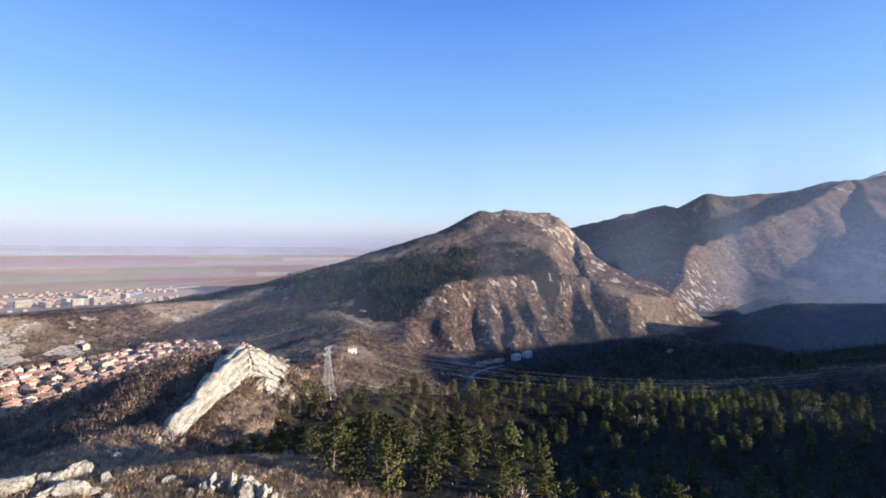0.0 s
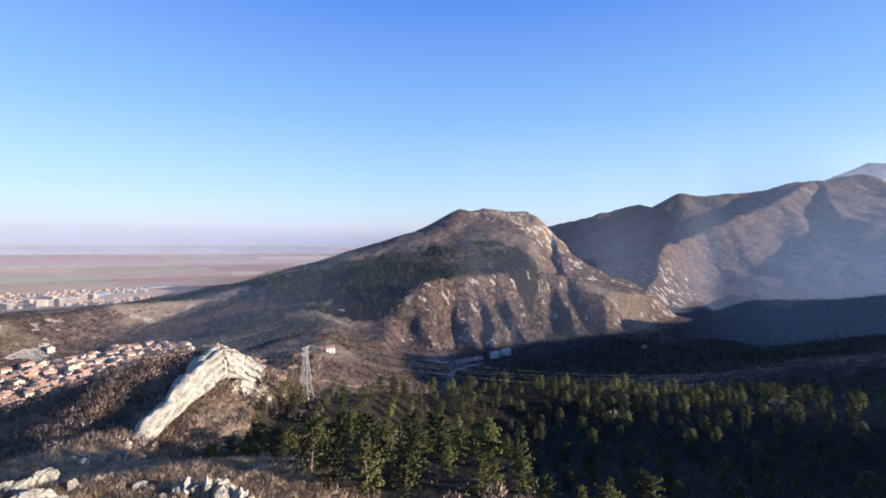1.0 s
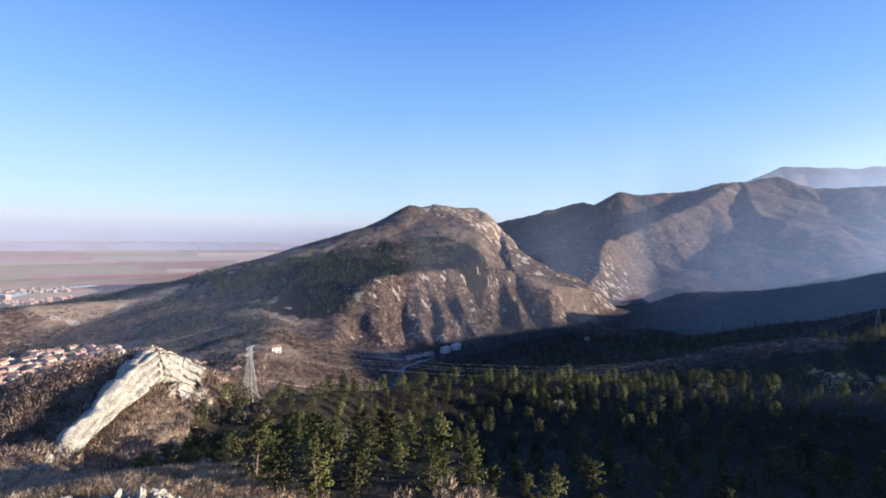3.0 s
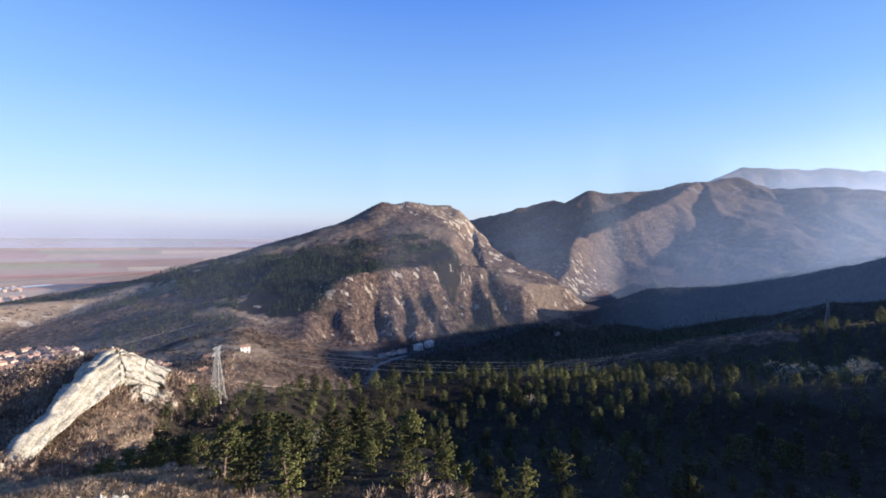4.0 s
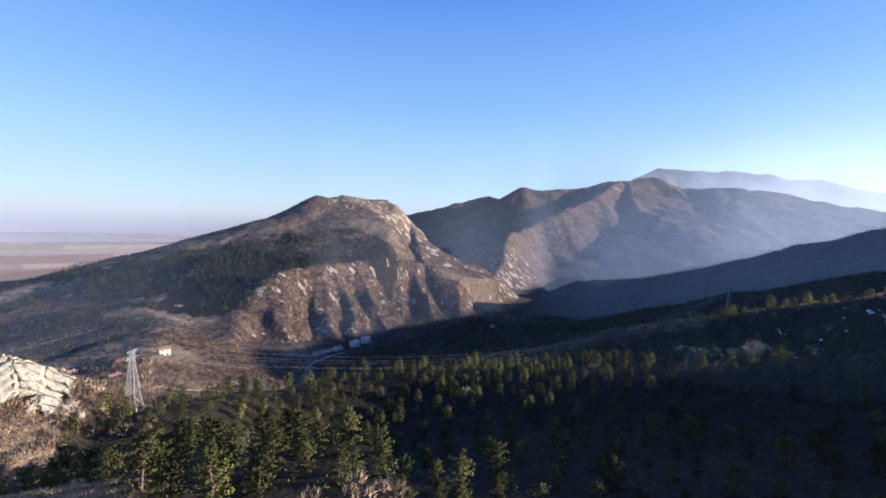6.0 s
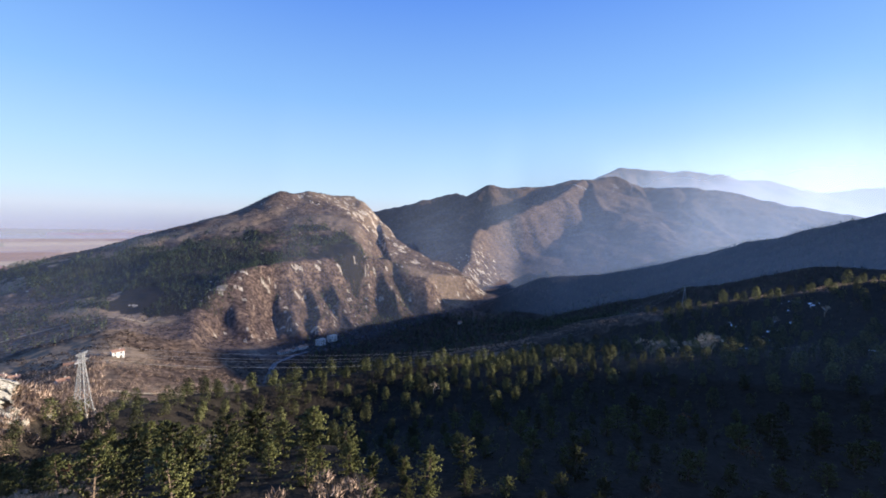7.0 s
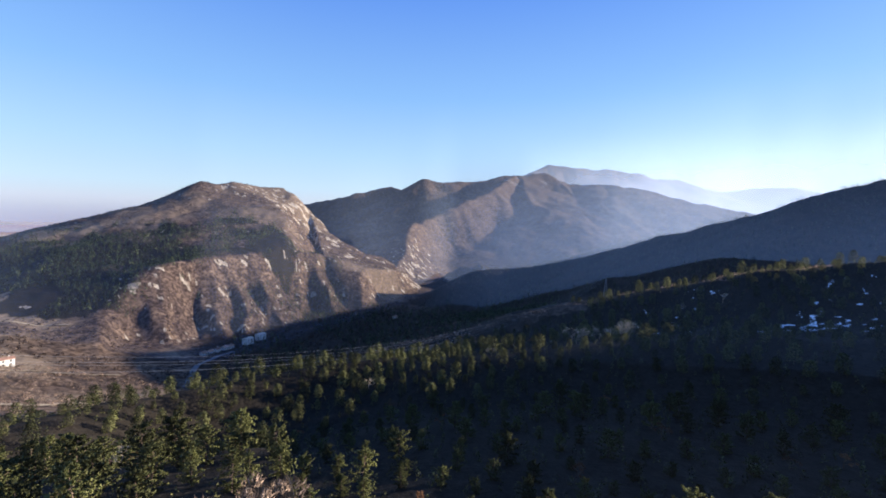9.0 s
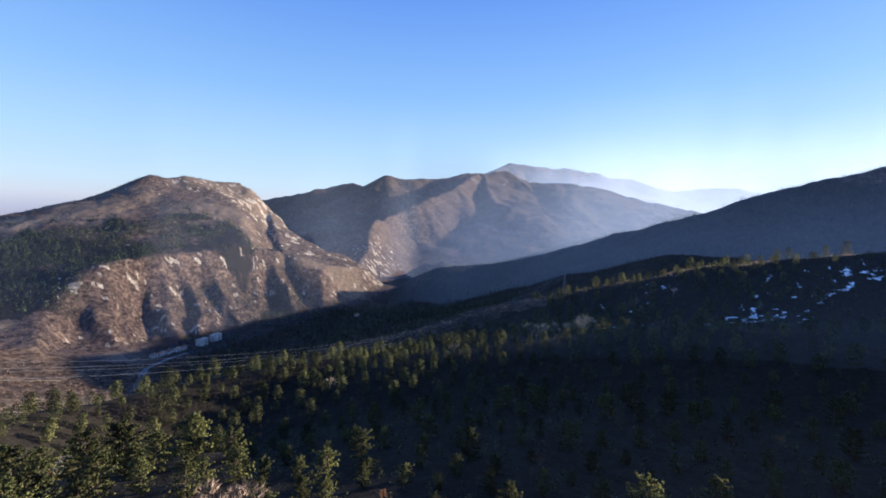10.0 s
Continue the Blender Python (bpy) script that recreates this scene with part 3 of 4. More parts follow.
def fan_faces(corners):
    return np.arange(len(corners)).reshape(-1, 3)


def pine_tree(seed, height, spread, lean, dense, name="pine_tree", leaf=None):
    fans, lobes, limbs = pine_mesh(seed, height, spread, lean, dense)
    tree = new(name)
    bm = bmesh.new()
    for p, q, w, w2 in limbs:
        bar(bm, p, q, w, w2)
    part("trunk", bm, BARK, tree, "dark scaly trunk with whorls of limbs")
    n_ = 0.72 * round_normals(fans, np.array([0, 0, height * 0.4])) + 0.28 * lobes
    raw("crown", fans, fan_faces(fans), leaf or NEEDLES, tree, "uneven crown of needle clumps", n_ / np.linalg.norm(n_, axis=1, keepdims=True))
    return tree


def oak_tree(seed, height, leaf, bare=False):
    """A small broadleaf tree: forking limbs with leaf flakes, or bare twigs."""
    rng = np.random.default_rng(seed)
    tree = new("bare_tree" if bare else "oak_tree")
    limbs, tips = [], []

    def fork(p, way, length, w, depth):
        q = p + way * length
        limbs.append((tuple(p), tuple(q), w, w * 0.65))
        if depth == 0:
            tips.append((q, way))
            return
        for _ in range(3 if depth > 1 else 4):
            v = way + rng.normal(0, 0.42, 3)
            v[2] = abs(v[2]) * 0.9 + 0.1
            fork(q, v / np.linalg.norm(v), length * rng.uniform(0.6, 0.85), w * 0.55, depth - 1)

    fork(np.array([0, 0, -0.5]), np.array([0.05, 0.03, 1.0]), height * 0.3, 0.28, 3)
    bm = bmesh.new()
    for l in limbs:
        bar(bm, *l)
    part("trunk", bm, PALE_TWIGS if bare else BARK, tree)
    flakes = []
    for q, way in tips:
        if bare:
            for _ in range(7):
                v = way + rng.normal(0, 0.5, 3)
                v[2] += 0.3
                v /= np.linalg.norm(v)
                w = np.cross(v, rng.normal(0, 1, 3))
                w /= np.linalg.norm(w)
                flakes += [q - w * 0.035, q + w * 0.035, q + v * height * rng.uniform(0.08, 0.18)]
        else:
            flakes += spray(rng, q, way, 0.5, 9)
    flakes = np.array(flakes)
    raw("twig_crown" if bare else "crown", flakes, fan_faces(flakes), leaf, tree)
    return tree


rng = np.random.default_rng(12)
x, y, az, d = scatter(rng, 60000, -30, 94, 44, 450)
clump = fbm(x, y, 45, 3, 81)
open_ground = ramp(az, 28, 50) * ramp(d, 230, 300) * 0.09 - 0.14 * ramp(az, 40, 46) * ramp(d, 395, 420)
keep = between(az, d, *PINEWOOD) & (clump + rng.uniform(-0.12, 0.12, len(x)) > 0.42 + open_ground - 0.2 * ramp(d, 135, 110) - 0.14 * ramp(d, 215, 240) * ramp(-d, -320, -290) * (az < 32))
x, y, az, d = x[keep], y[keep], az[keep], d[keep]
i = spaced(x, y, 5.0 + 1.0 * ramp(d, 70, 130) + 3.2 * ramp(az, 8, 22) * ramp(-d, -250, -200) + 1.5 * ramp(az, 25, 50) * ramp(d, 150, 220) + rng.uniform(0, 4.0, len(x)))
x, y, az, d = x[i], y[i], az[i], d[i]
order = np.argsort(d)
x, y, az, d = x[order], y[order], az[order], d[order]
z = ground(x, y)
VARIANTS = [pine_tree(100 + k, h, w, l, 26) for k, (h, w, l) in enumerate([(8.6, 3.3, 0.4), (7.6, 3.1, -0.3), (9.6, 3.2, 0.2), (6.8, 3.0, 0.5), (8.2, 3.6, -0.5), (6.0, 2.6, 0.1), (9.0, 3.0, 0.3)])]
OAKS = [oak_tree(200 + k, 7 + k, RUSSET) for k in range(3)]
BARES = [oak_tree(230 + k, 8 + k, PALE_TWIGS, True) for k in range(3)]
tree_tags = [("green pine tree with an uneven crown on the slope", "pine tree", "pinewood"), ("small oak with dry russet leaves among pines", "oak tree", "russet oaks"), ("pale leafless tree standing among the pines", "bare tree", "bare trees")]
for bunch, tag in zip((VARIANTS, OAKS, BARES), tree_tags):
    for t_ in bunch:
        tagged(t_, *tag)


def stand(kind, px_, py_, pz_, size):
    m = (pose(px_, py_, pz_ - 0.2, random.uniform(-3, 3), random.uniform(-3, 3), random.uniform(0, 360)) @ Matrix.Scale(size, 4))
    if kind not in used:
        used.add(kind)
        kind.matrix_basis = m
        return kind
    return copy_thing(kind, m)


used = set()
NEAR = 300
for k in range(min(NEAR, len(x))):
    u = random.random()
    if u < 0.035 and az[k] < 80:
        kind = random.choice(OAKS)
    elif u < 0.042:
        kind = random.choice(BARES)
    else:
        kind = random.choice(VARIANTS)
    ob = stand(kind, x[k], y[k], z[k], random.uniform(0.6, 1.15))


br = np.random.default_rng(9)
for k in range(20):
    bx, by, _ = at(br.uniform(50, 57.6), br.uniform(290, 318))
    stand(random.choice(BARES), bx, by, ground(bx, by)[0], br.uniform(0.9, 1.35))
for az_, d_ in ((9.5, 205), (24, 240), (40, 260), (62, 380), (66, 385)):
    bx, by, _ = at(az_, d_)
    stand(random.choice(BARES), bx, by, ground(bx, by)[0], 0.8)
for az_, d_ in ((-13.4, 98), (54.5, 205), (-2, 120), (4, 150), (74, 420), (75, 425), (-7, 285), (-4, 290), (30, 200), (45, 300)):
    bx, by, _ = at(az_, d_)
    stand(random.choice(OAKS), bx, by, ground(bx, by)[0], br.uniform(0.7, 1.1))


def joined(name, meshes, places, mat, label, category, middle=0.35):
    """Many plants past counting as one mesh. places: x, y, z, size, turn, which."""
    if len(places[0]) == 0:
        return None
    vs, ns, tones = [], [], []
    shape = [round_normals(c, np.array([0, 0, c[:, 2].max() * middle])) for c in meshes]
    pick = np.random.default_rng(len(places[0]))
    for X, Y, Z, S, T, W in zip(*places):
        c, q = meshes[int(W)], shape[int(W)]
        ca, sa = math.cos(T), math.sin(T)
        turn = np.array([[ca, sa, 0], [-sa, ca, 0], [0, 0, 1]])
        vs.append(c @ turn * S + np.array([X, Y, Z]))
        ns.append(q @ turn)
        tones.append(np.full(len(c), pick.random(), np.float32))
    v = np.concatenate(vs)
    ob = raw(name, v, fan_faces(v), mat, soft=np.concatenate(ns))
    ob.data.attributes.new("tone", "FLOAT", "POINT").data.foreach_set("value", np.concatenate(tones))
    return tagged(ob, label, category, kind="stuff")


def small_pine(seed, height, spread, layers, per, size, slim=1.0):
    """Corners of a pine seen from far off: whorls of broad fans."""
    rng = np.random.default_rng(seed)
    out = []
    for f in np.linspace(0.12, 0.96, layers):
        reach = spread * math.sqrt(max(0.02, 1 - ((f - 0.36) / 0.66) ** 2)) * rng.uniform(0.75, 1.1)
        for a in rng.uniform(0, 6.283, per):
            way = np.array([math.cos(a), math.sin(a), rng.uniform(0.0, 0.6)])
            p = np.array([0, 0, f * height]) + way * reach * rng.uniform(0.3, 0.8)
            out += spray(rng, p, way, size, 1, slim, 0.7)
    return np.array(out)


def bush(seed, n, height, width, length, blade):
    """Corners of a leafless bush: a round cloud of fine twigs."""
    rng = np.random.default_rng(seed)
    out = []
    for _ in range(n):
        a, u = rng.uniform(0, 6.283), rng.random()
        r_ = math.sqrt(1 - u * u) * rng.uniform(0.5, 1.05)
        p = np.array([math.cos(a) * r_ * width, math.sin(a) * r_ * width, height * (0.12 + 0.85 * u * rng.uniform(0.7, 1.1))])
        v = p * np.array([0.5, 0.5, 0.9]) + rng.normal(0, 0.5, 3)
        v /= np.linalg.norm(v) + 1e-9
        w = np.cross(v, rng.normal(0, 1, 3))
        w *= blade / (np.linalg.norm(w) + 1e-9)
        out += [p - w - v * length * 0.4, p + w - v * length * 0.4, p + v * length * 0.6]
    return np.array(out)


def tuft(seed, n, height, width, blade):
    """Corners of a tuft of dry grass."""
    rng = np.random.default_rng(seed)
    out = []
    for _ in range(n):
        a, r_ = rng.uniform(0, 6.283), rng.random()
        tip = np.array([math.cos(a) * r_ * width, math.sin(a) * r_ * width, height * rng.uniform(0.5, 1.1)])
        root = tip * np.array([0.6, 0.6, 0.0])
        w = np.array([-math.sin(a + 1), math.cos(a + 1), 0]) * blade
        out += [root - w, root + w, tip]
    return np.array(out)


MID = [small_pine(300 + k, 6.4 + 0.7 * k, 2.6 + 0.2 * k, 20, 30, 0.72, 1.05) for k in range(5)]
FAR_PINE = [small_pine(320 + k, 9, 2.9, 6, 4, 2.4) for k in range(5)]
rest = slice(NEAR, len(x))
n = len(x) - NEAR
joined("pine_forest", MID, (x[rest], y[rest], z[rest] - 0.3, rng.uniform(0.55, 1.3, n), rng.uniform(0, 6.3, n), rng.integers(0, 5, n)), MID_NEEDLES, "dense dark green pine forest filling the hollow", "forest")

# small pines added under the trees to darken the floor where shade lies
x, y, az, d = scatter(rng, 26000, -26, 94, 46, 440)
k = between(az, d, *PINEWOOD)
x, y = x[k], y[k]
i = spaced(x, y, np.full(x.shape, 4.2))[:2600]
x, y = x[i], y[i]
n = len(x)
joined("filler_pines", FAR_PINE, (x, y, ground(x, y) - 0.4, rng.uniform(0.22, 0.42, n), rng.uniform(0, 6.3, n), rng.integers(0, 5, n)), MID_NEEDLES, "low young pines added to darken the forest floor", "undergrowth")

# conifer belt and groves on the mountain and the shelf, trees along the dark hill
lots = []
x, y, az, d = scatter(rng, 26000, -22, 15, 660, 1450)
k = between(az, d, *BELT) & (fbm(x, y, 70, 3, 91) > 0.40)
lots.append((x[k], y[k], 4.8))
for az0, az1, d0, d1, thr in ((-25, -12.5, 590, 770, 0.36), (14.5, 20.5, 780, 920, 0.32), (-34, -20, 1050, 1400, 0.55), (-27, -5, 820, 1100, 0.5), (34, 96, 560, 1350, 0.34), (8, 48, 470, 840, 0.42), (-50, -27, 520, 850, 0.6)):
    x, y, az, d = scatter(rng, 7000 if az0 < 34 else 30000, az0, az1, d0, d1)
    if d0 == 470:
        k = ground(x, y) < 70
        x, y = x[k], y[k]
    k = fbm(x, y, 60, 3, 93) > thr
    lots.append((x[k], y[k], 6.5 if az0 < 34 else 4.6))
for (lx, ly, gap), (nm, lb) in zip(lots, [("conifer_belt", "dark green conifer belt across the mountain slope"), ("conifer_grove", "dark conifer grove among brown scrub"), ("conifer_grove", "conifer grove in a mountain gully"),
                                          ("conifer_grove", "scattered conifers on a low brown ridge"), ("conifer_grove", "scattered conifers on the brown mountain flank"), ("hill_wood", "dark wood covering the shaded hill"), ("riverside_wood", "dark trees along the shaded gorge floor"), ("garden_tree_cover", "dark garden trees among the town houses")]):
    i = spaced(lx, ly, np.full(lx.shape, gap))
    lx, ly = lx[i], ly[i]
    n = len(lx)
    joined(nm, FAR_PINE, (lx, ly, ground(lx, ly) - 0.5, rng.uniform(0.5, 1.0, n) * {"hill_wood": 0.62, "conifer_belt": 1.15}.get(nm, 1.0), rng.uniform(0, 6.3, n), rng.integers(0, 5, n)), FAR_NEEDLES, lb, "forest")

# leafless scrub, near and far
BUSHES = [bush(400 + k, 76, 1.9, 1.7, 0.8, 0.062) for k in range(5)]
FAR_BUSH = [bush(420 + k, 20, 2.0, 2.5, 1.1, 0.34) for k in range(5)]
WISPS = [bush(410 + k, 76, 1.6, 1.5, 0.8, 0.055) for k in range(5)]
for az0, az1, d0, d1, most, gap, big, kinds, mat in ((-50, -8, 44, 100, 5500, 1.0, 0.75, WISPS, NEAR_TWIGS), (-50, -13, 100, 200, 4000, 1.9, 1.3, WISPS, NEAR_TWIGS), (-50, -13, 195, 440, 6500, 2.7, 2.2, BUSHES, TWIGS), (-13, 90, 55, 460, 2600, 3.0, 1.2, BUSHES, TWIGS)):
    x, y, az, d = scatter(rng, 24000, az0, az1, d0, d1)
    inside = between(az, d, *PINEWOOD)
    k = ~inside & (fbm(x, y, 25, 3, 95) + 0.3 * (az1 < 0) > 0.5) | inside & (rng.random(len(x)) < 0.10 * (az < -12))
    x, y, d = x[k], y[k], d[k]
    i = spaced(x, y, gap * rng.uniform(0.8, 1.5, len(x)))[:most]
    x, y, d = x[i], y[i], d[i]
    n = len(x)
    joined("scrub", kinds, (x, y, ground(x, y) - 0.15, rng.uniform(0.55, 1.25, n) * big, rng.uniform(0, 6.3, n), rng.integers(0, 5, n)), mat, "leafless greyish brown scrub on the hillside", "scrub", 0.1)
x, y, az, d = scatter(rng, 40000, -50, 40, 440, 1450)
k = (fbm(x, y, 50, 3, 97) > 0.42) & ~between(az, d, *BELT)
x, y, d = x[k], y[k], d[k]
i = spaced(x, y, np.full(x.shape, 4.5))[:17000]
x, y, d = x[i], y[i], d[i]
n = len(x)
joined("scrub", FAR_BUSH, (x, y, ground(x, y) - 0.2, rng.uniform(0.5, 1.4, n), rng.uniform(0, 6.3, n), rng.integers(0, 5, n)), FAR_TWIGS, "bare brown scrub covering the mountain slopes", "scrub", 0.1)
STRAW = leafy("dry_grass", [(0.0, (0.32, 0.23, 0.13)), (1.0, (0.55, 0.42, 0.26))], through=0.4, island=False)
TUFTS = [tuft(440 + k, 16, 0.4, 0.5, 0.025) for k in range(5)]
x, y, az, d = scatter(rng, 26000, -50, -12, 42, 120)
k = fbm(x, y, 7, 3, 103) + 0.25 * rng.random(len(x)) > 0.5
x, y, d = x[k][:13000], y[k][:13000], d[k][:13000]
n = len(x)
joined("dry_grass", TUFTS, (x, y, ground(x, y) - 0.03, rng.uniform(0.5, 1.5, n) * np.clip(d / 45, 1.0, 2.0), rng.uniform(0, 6.3, n), rng.integers(0, 5, n)), STRAW, "tufts of dry straw-coloured grass on the hilltop", "grass", 0.0)


# ---- limestone fin on the spur ----
def limestone_fin(spine, deep, label):
    """A long leaning slab of bedded limestone along the crest of the spur."""
    spine, deep = np.array(spine), np.array(deep)
    nu, nv = 150, 46
    u = np.linspace(0, 1, nu)
    k = np.linspace(0, 1, len(spine))
    az, d, top = (np.interp(u, k, spine[:, i]) for i in range(3))
    drop = np.interp(u, k, deep)
    bx, by = d * np.sin(np.radians(az)), d * np.cos(np.radians(az))
    tx, ty = np.gradient(bx), np.gradient(by)
    tl = np.hypot(tx, ty)
    nx, ny = ty / tl, -tx / tl
    U, V = np.meshgrid(u, np.linspace(0, 1, nv), indexing="ij")
    run = np.broadcast_to(np.cumsum(tl)[:, None], U.shape)
    down = V * drop[:, None]
    # beds: thin layers that step outwards, broken by joints
    layer = down + 0.06 * run + 2.4 * (fbm(run, down, 14, 3, 201) - 0.5)
    step = np.abs((layer / 2.7) % 1 - 0.5) * 2
    joint = ramp(np.abs(((run + 2.5 * fbm(run, down, 6, 2, 203)) / 9.0) % 1 - 0.5), 0.0, 0.05)
    groove = (1 - ramp(step, 0.0, 0.3)) * ramp(fbm(run, down * 3, 16, 3, 213), 0.36, 0.5)
    out = 0.62 * down + 1.7 * step ** 0.4 - 3.2 * groove - 2.4 * (1 - joint) * ramp(fbm(run, down, 11, 2, 205), 0.4, 0.55) + 4.2 * (fbm(run, down * 1.5, 9, 4, 207) - 0.5) + 1.6 * (fbm(run, down * 2, 2.2, 3, 209) - 0.5)
    crest = 4.5 * (fbm(run, np.zeros_like(run), 6, 4, 211) - 0.5) * (1 - V)
    X, Y, Z = bx[:, None] + nx[:, None] * out, by[:, None] + ny[:, None] * out, top[:, None] - down + crest
    # closed behind, buried in the hill
    back = np.stack([X[:, 0] - nx * 5, Y[:, 0] - ny * 5, Z[:, 0] - 1.0], -1)
    under = np.stack([X[:, -1] - nx * 9, Y[:, -1] - ny * 9, Z[:, -1] - 6.0], -1)
    V3 = np.concatenate([back[:, None], np.stack([X, Y, Z], -1), under[:, None]], 1)
    m = V3.shape[1]
    i, j = np.meshgrid(np.arange(nu - 1), np.arange(m), indexing="ij")
    j2 = (j + 1) % m
    F = np.stack([i * m + j, i * m + j2, (i + 1) * m + j2, (i + 1) * m + j], -1).reshape(-1, 4)
    ob = raw("limestone_fin", V3.reshape(-1, 3), F, STONE)
    tagged(ob, label, "rock outcrop")


limestone_fin([(-32.2, 206, ground(*at(-32.2, 206)[:2])[0] - 1.5), (-31.4, 210, 97.5), (-29.2, 220, 104), (-26.6, 231, 112), (-24.0, 239, 118.5), (-22.6, 240, 117), (-21.3, 240, 113.5), (-19.4, 237, 107.5)], [1.5, 4.6, 7.0, 9.0, 10.5, 10.5, 9.0, 5.0],
              "long pale limestone fin slanting out of the scrubby spur")
limestone_fin([(-30.6, 218, ground(*at(-30.6, 218)[:2])[0] - 1.0), (-28.4, 228, 104.5), (-26.2, 238, 113.5), (-24.6, 245, 119), (-23.4, 246, 119), (-22.4, 246, 114)], [3.0, 4.0, 5.0, 6.0, 6.0, 3.0],
              "upper limestone bed standing behind the long fin")
limestone_fin([(a_, d_, ground(*at(a_, d_)[:2])[0] + h_) for a_, d_, h_ in ((-23.0, 232, 0.0), (-21.8, 233, 4.5), (-20.6, 233, 4.0), (-19.6, 232, 3.0), (-18.6, 231, -0.5))], [2.0, 5.0, 5.0, 4.0, 1.0],
              "broken buff limestone block beside the long fin")
limestone_fin([(a_, d_, ground(*at(a_, d_)[:2])[0] + h_) for a_, d_, h_ in ((-37.8, 171, 0.3), (-36.2, 178, 1.2), (-34.6, 186, 1.4), (-33.4, 193, 0.5))], [0.8, 1.8, 2.0, 1.0], "low broken limestone rib in the scrub")


def boulder(seed, sx, sy, sz, name="boulder"):
    """An angular lump of weathered limestone."""
    rnd = random.Random(seed)
    bm = bmesh.new()
    bmesh.ops.create_icosphere(bm, subdivisions=3, radius=1.0)
    cuts = [(Vector((rnd.gauss(0, 1), rnd.gauss(0, 1), rnd.gauss(0, 0.8))).normalized(), rnd.uniform(0.4, 0.8)) for _ in range(13)]
    off = Vector((rnd.uniform(0, 50), rnd.uniform(0, 50), seed))
    for v in bm.verts:
        p = v.co.copy()
        for n_, h in cuts:
            over = p.dot(n_) - h
            if over > 0:
                p -= n_ * over * 0.97
        p += p.normalized() * (0.22 * noise.fractal(p * 1.9 + off, 0.6, 2.2, 6) - 0.22 * abs(noise.noise(p * 4.0 + off)))
        v.co = Vector((p.x * sx, p.y * sy, p.z * sz))
    return tagged(part(name, bm, STONE), "weathered pale grey limestone boulder in dry grass", "boulder", "boulders on the hilltop")


ROCKS = [(-44.6, 73, 5.0, 2.4, 1.6), (-42.6, 74, 3.4, 2.2, 1.7), (-40.6, 75, 2.8, 2.0, 2.0), (-39.4, 69, 3.0, 2.0, 1.3), (-41.8, 67, 3.6, 1.8, 1.2), (-36.4, 70, 1.6, 1.3, 1.0), (-44.8, 66, 2.8, 1.9, 1.3), (-38.0, 66, 2.4, 1.7, 1.2),
         (-29.2, 69, 1.6, 1.3, 1.0), (-27.4, 70, 2.6, 2.0, 2.0), (-26.0, 68, 2.4, 2.0, 2.6), (-24.8, 66, 2.3, 1.9, 2.4), (-23.4, 66, 2.4, 1.9, 2.2), (-22.2, 64, 1.8, 1.6, 2.3), (-21.2, 65, 1.5, 1.3, 1.8), (-18.6, 61, 2.2, 1.7, 2.2), (-17.4, 60, 1.7, 1.4, 1.6),
         (-31.5, 74, 1.4, 1.1, 0.8), (-34.5, 80, 1.3, 1.0, 0.7), (-28.4, 63, 1.5, 1.2, 0.9), (-25.2, 61, 2.0, 1.5, 1.2), (-37.5, 165, 2.4, 1.6, 1.8), (-36.2, 172, 1.8, 1.3, 1.6), (-35.0, 180, 2.2, 1.6, 1.7), (-33.6, 185, 1.6, 1.4, 2.0), (-19.2, 233, 3.0, 2.2, 2.6), (-18.6, 229, 2.4, 1.8, 1.8), (-20.0, 228, 2.6, 2.0, 2.0), (-18.0, 234, 2.0, 1.6, 1.6), (-20.6, 224, 2.0, 1.6, 1.4), (-33.0, 190, 2.0, 1.5, 1.6), (-32.4, 197, 2.4, 1.6, 2.0)]
rock_rng = random.Random(77)
pieces = []
for az_, d_, sx, sy, sz in ROCKS:
    if az_ < -35 and d_ < 90:
        d_, sx, sz = d_ + 8, sx * 1.2, sz * 1.3
    for _ in range(3 if d_ < 90 else 1):
        f = rock_rng.uniform(0.45, 0.8) if d_ < 90 else 0.9
        pieces.append((az_ + rock_rng.uniform(-1, 1) * sx * 0.5, d_ + rock_rng.uniform(-1.5, 1.5) if d_ < 90 else d_, sx * f * 0.9, sy * f, sz * f * rock_rng.uniform(0.8, 1.3)))
for k, (az_, d_, sx, sy, sz) in enumerate(pieces):
    bx, by, _ = at(az_, d_)
    ob = boulder(500 + k, sx, sy, sz)
    ob.matrix_world = pose(bx, by, ground(bx, by)[0] + 0.6 * sz, random.uniform(-12, 12), random.uniform(-12, 12), -az_ + random.uniform(-25, 25))


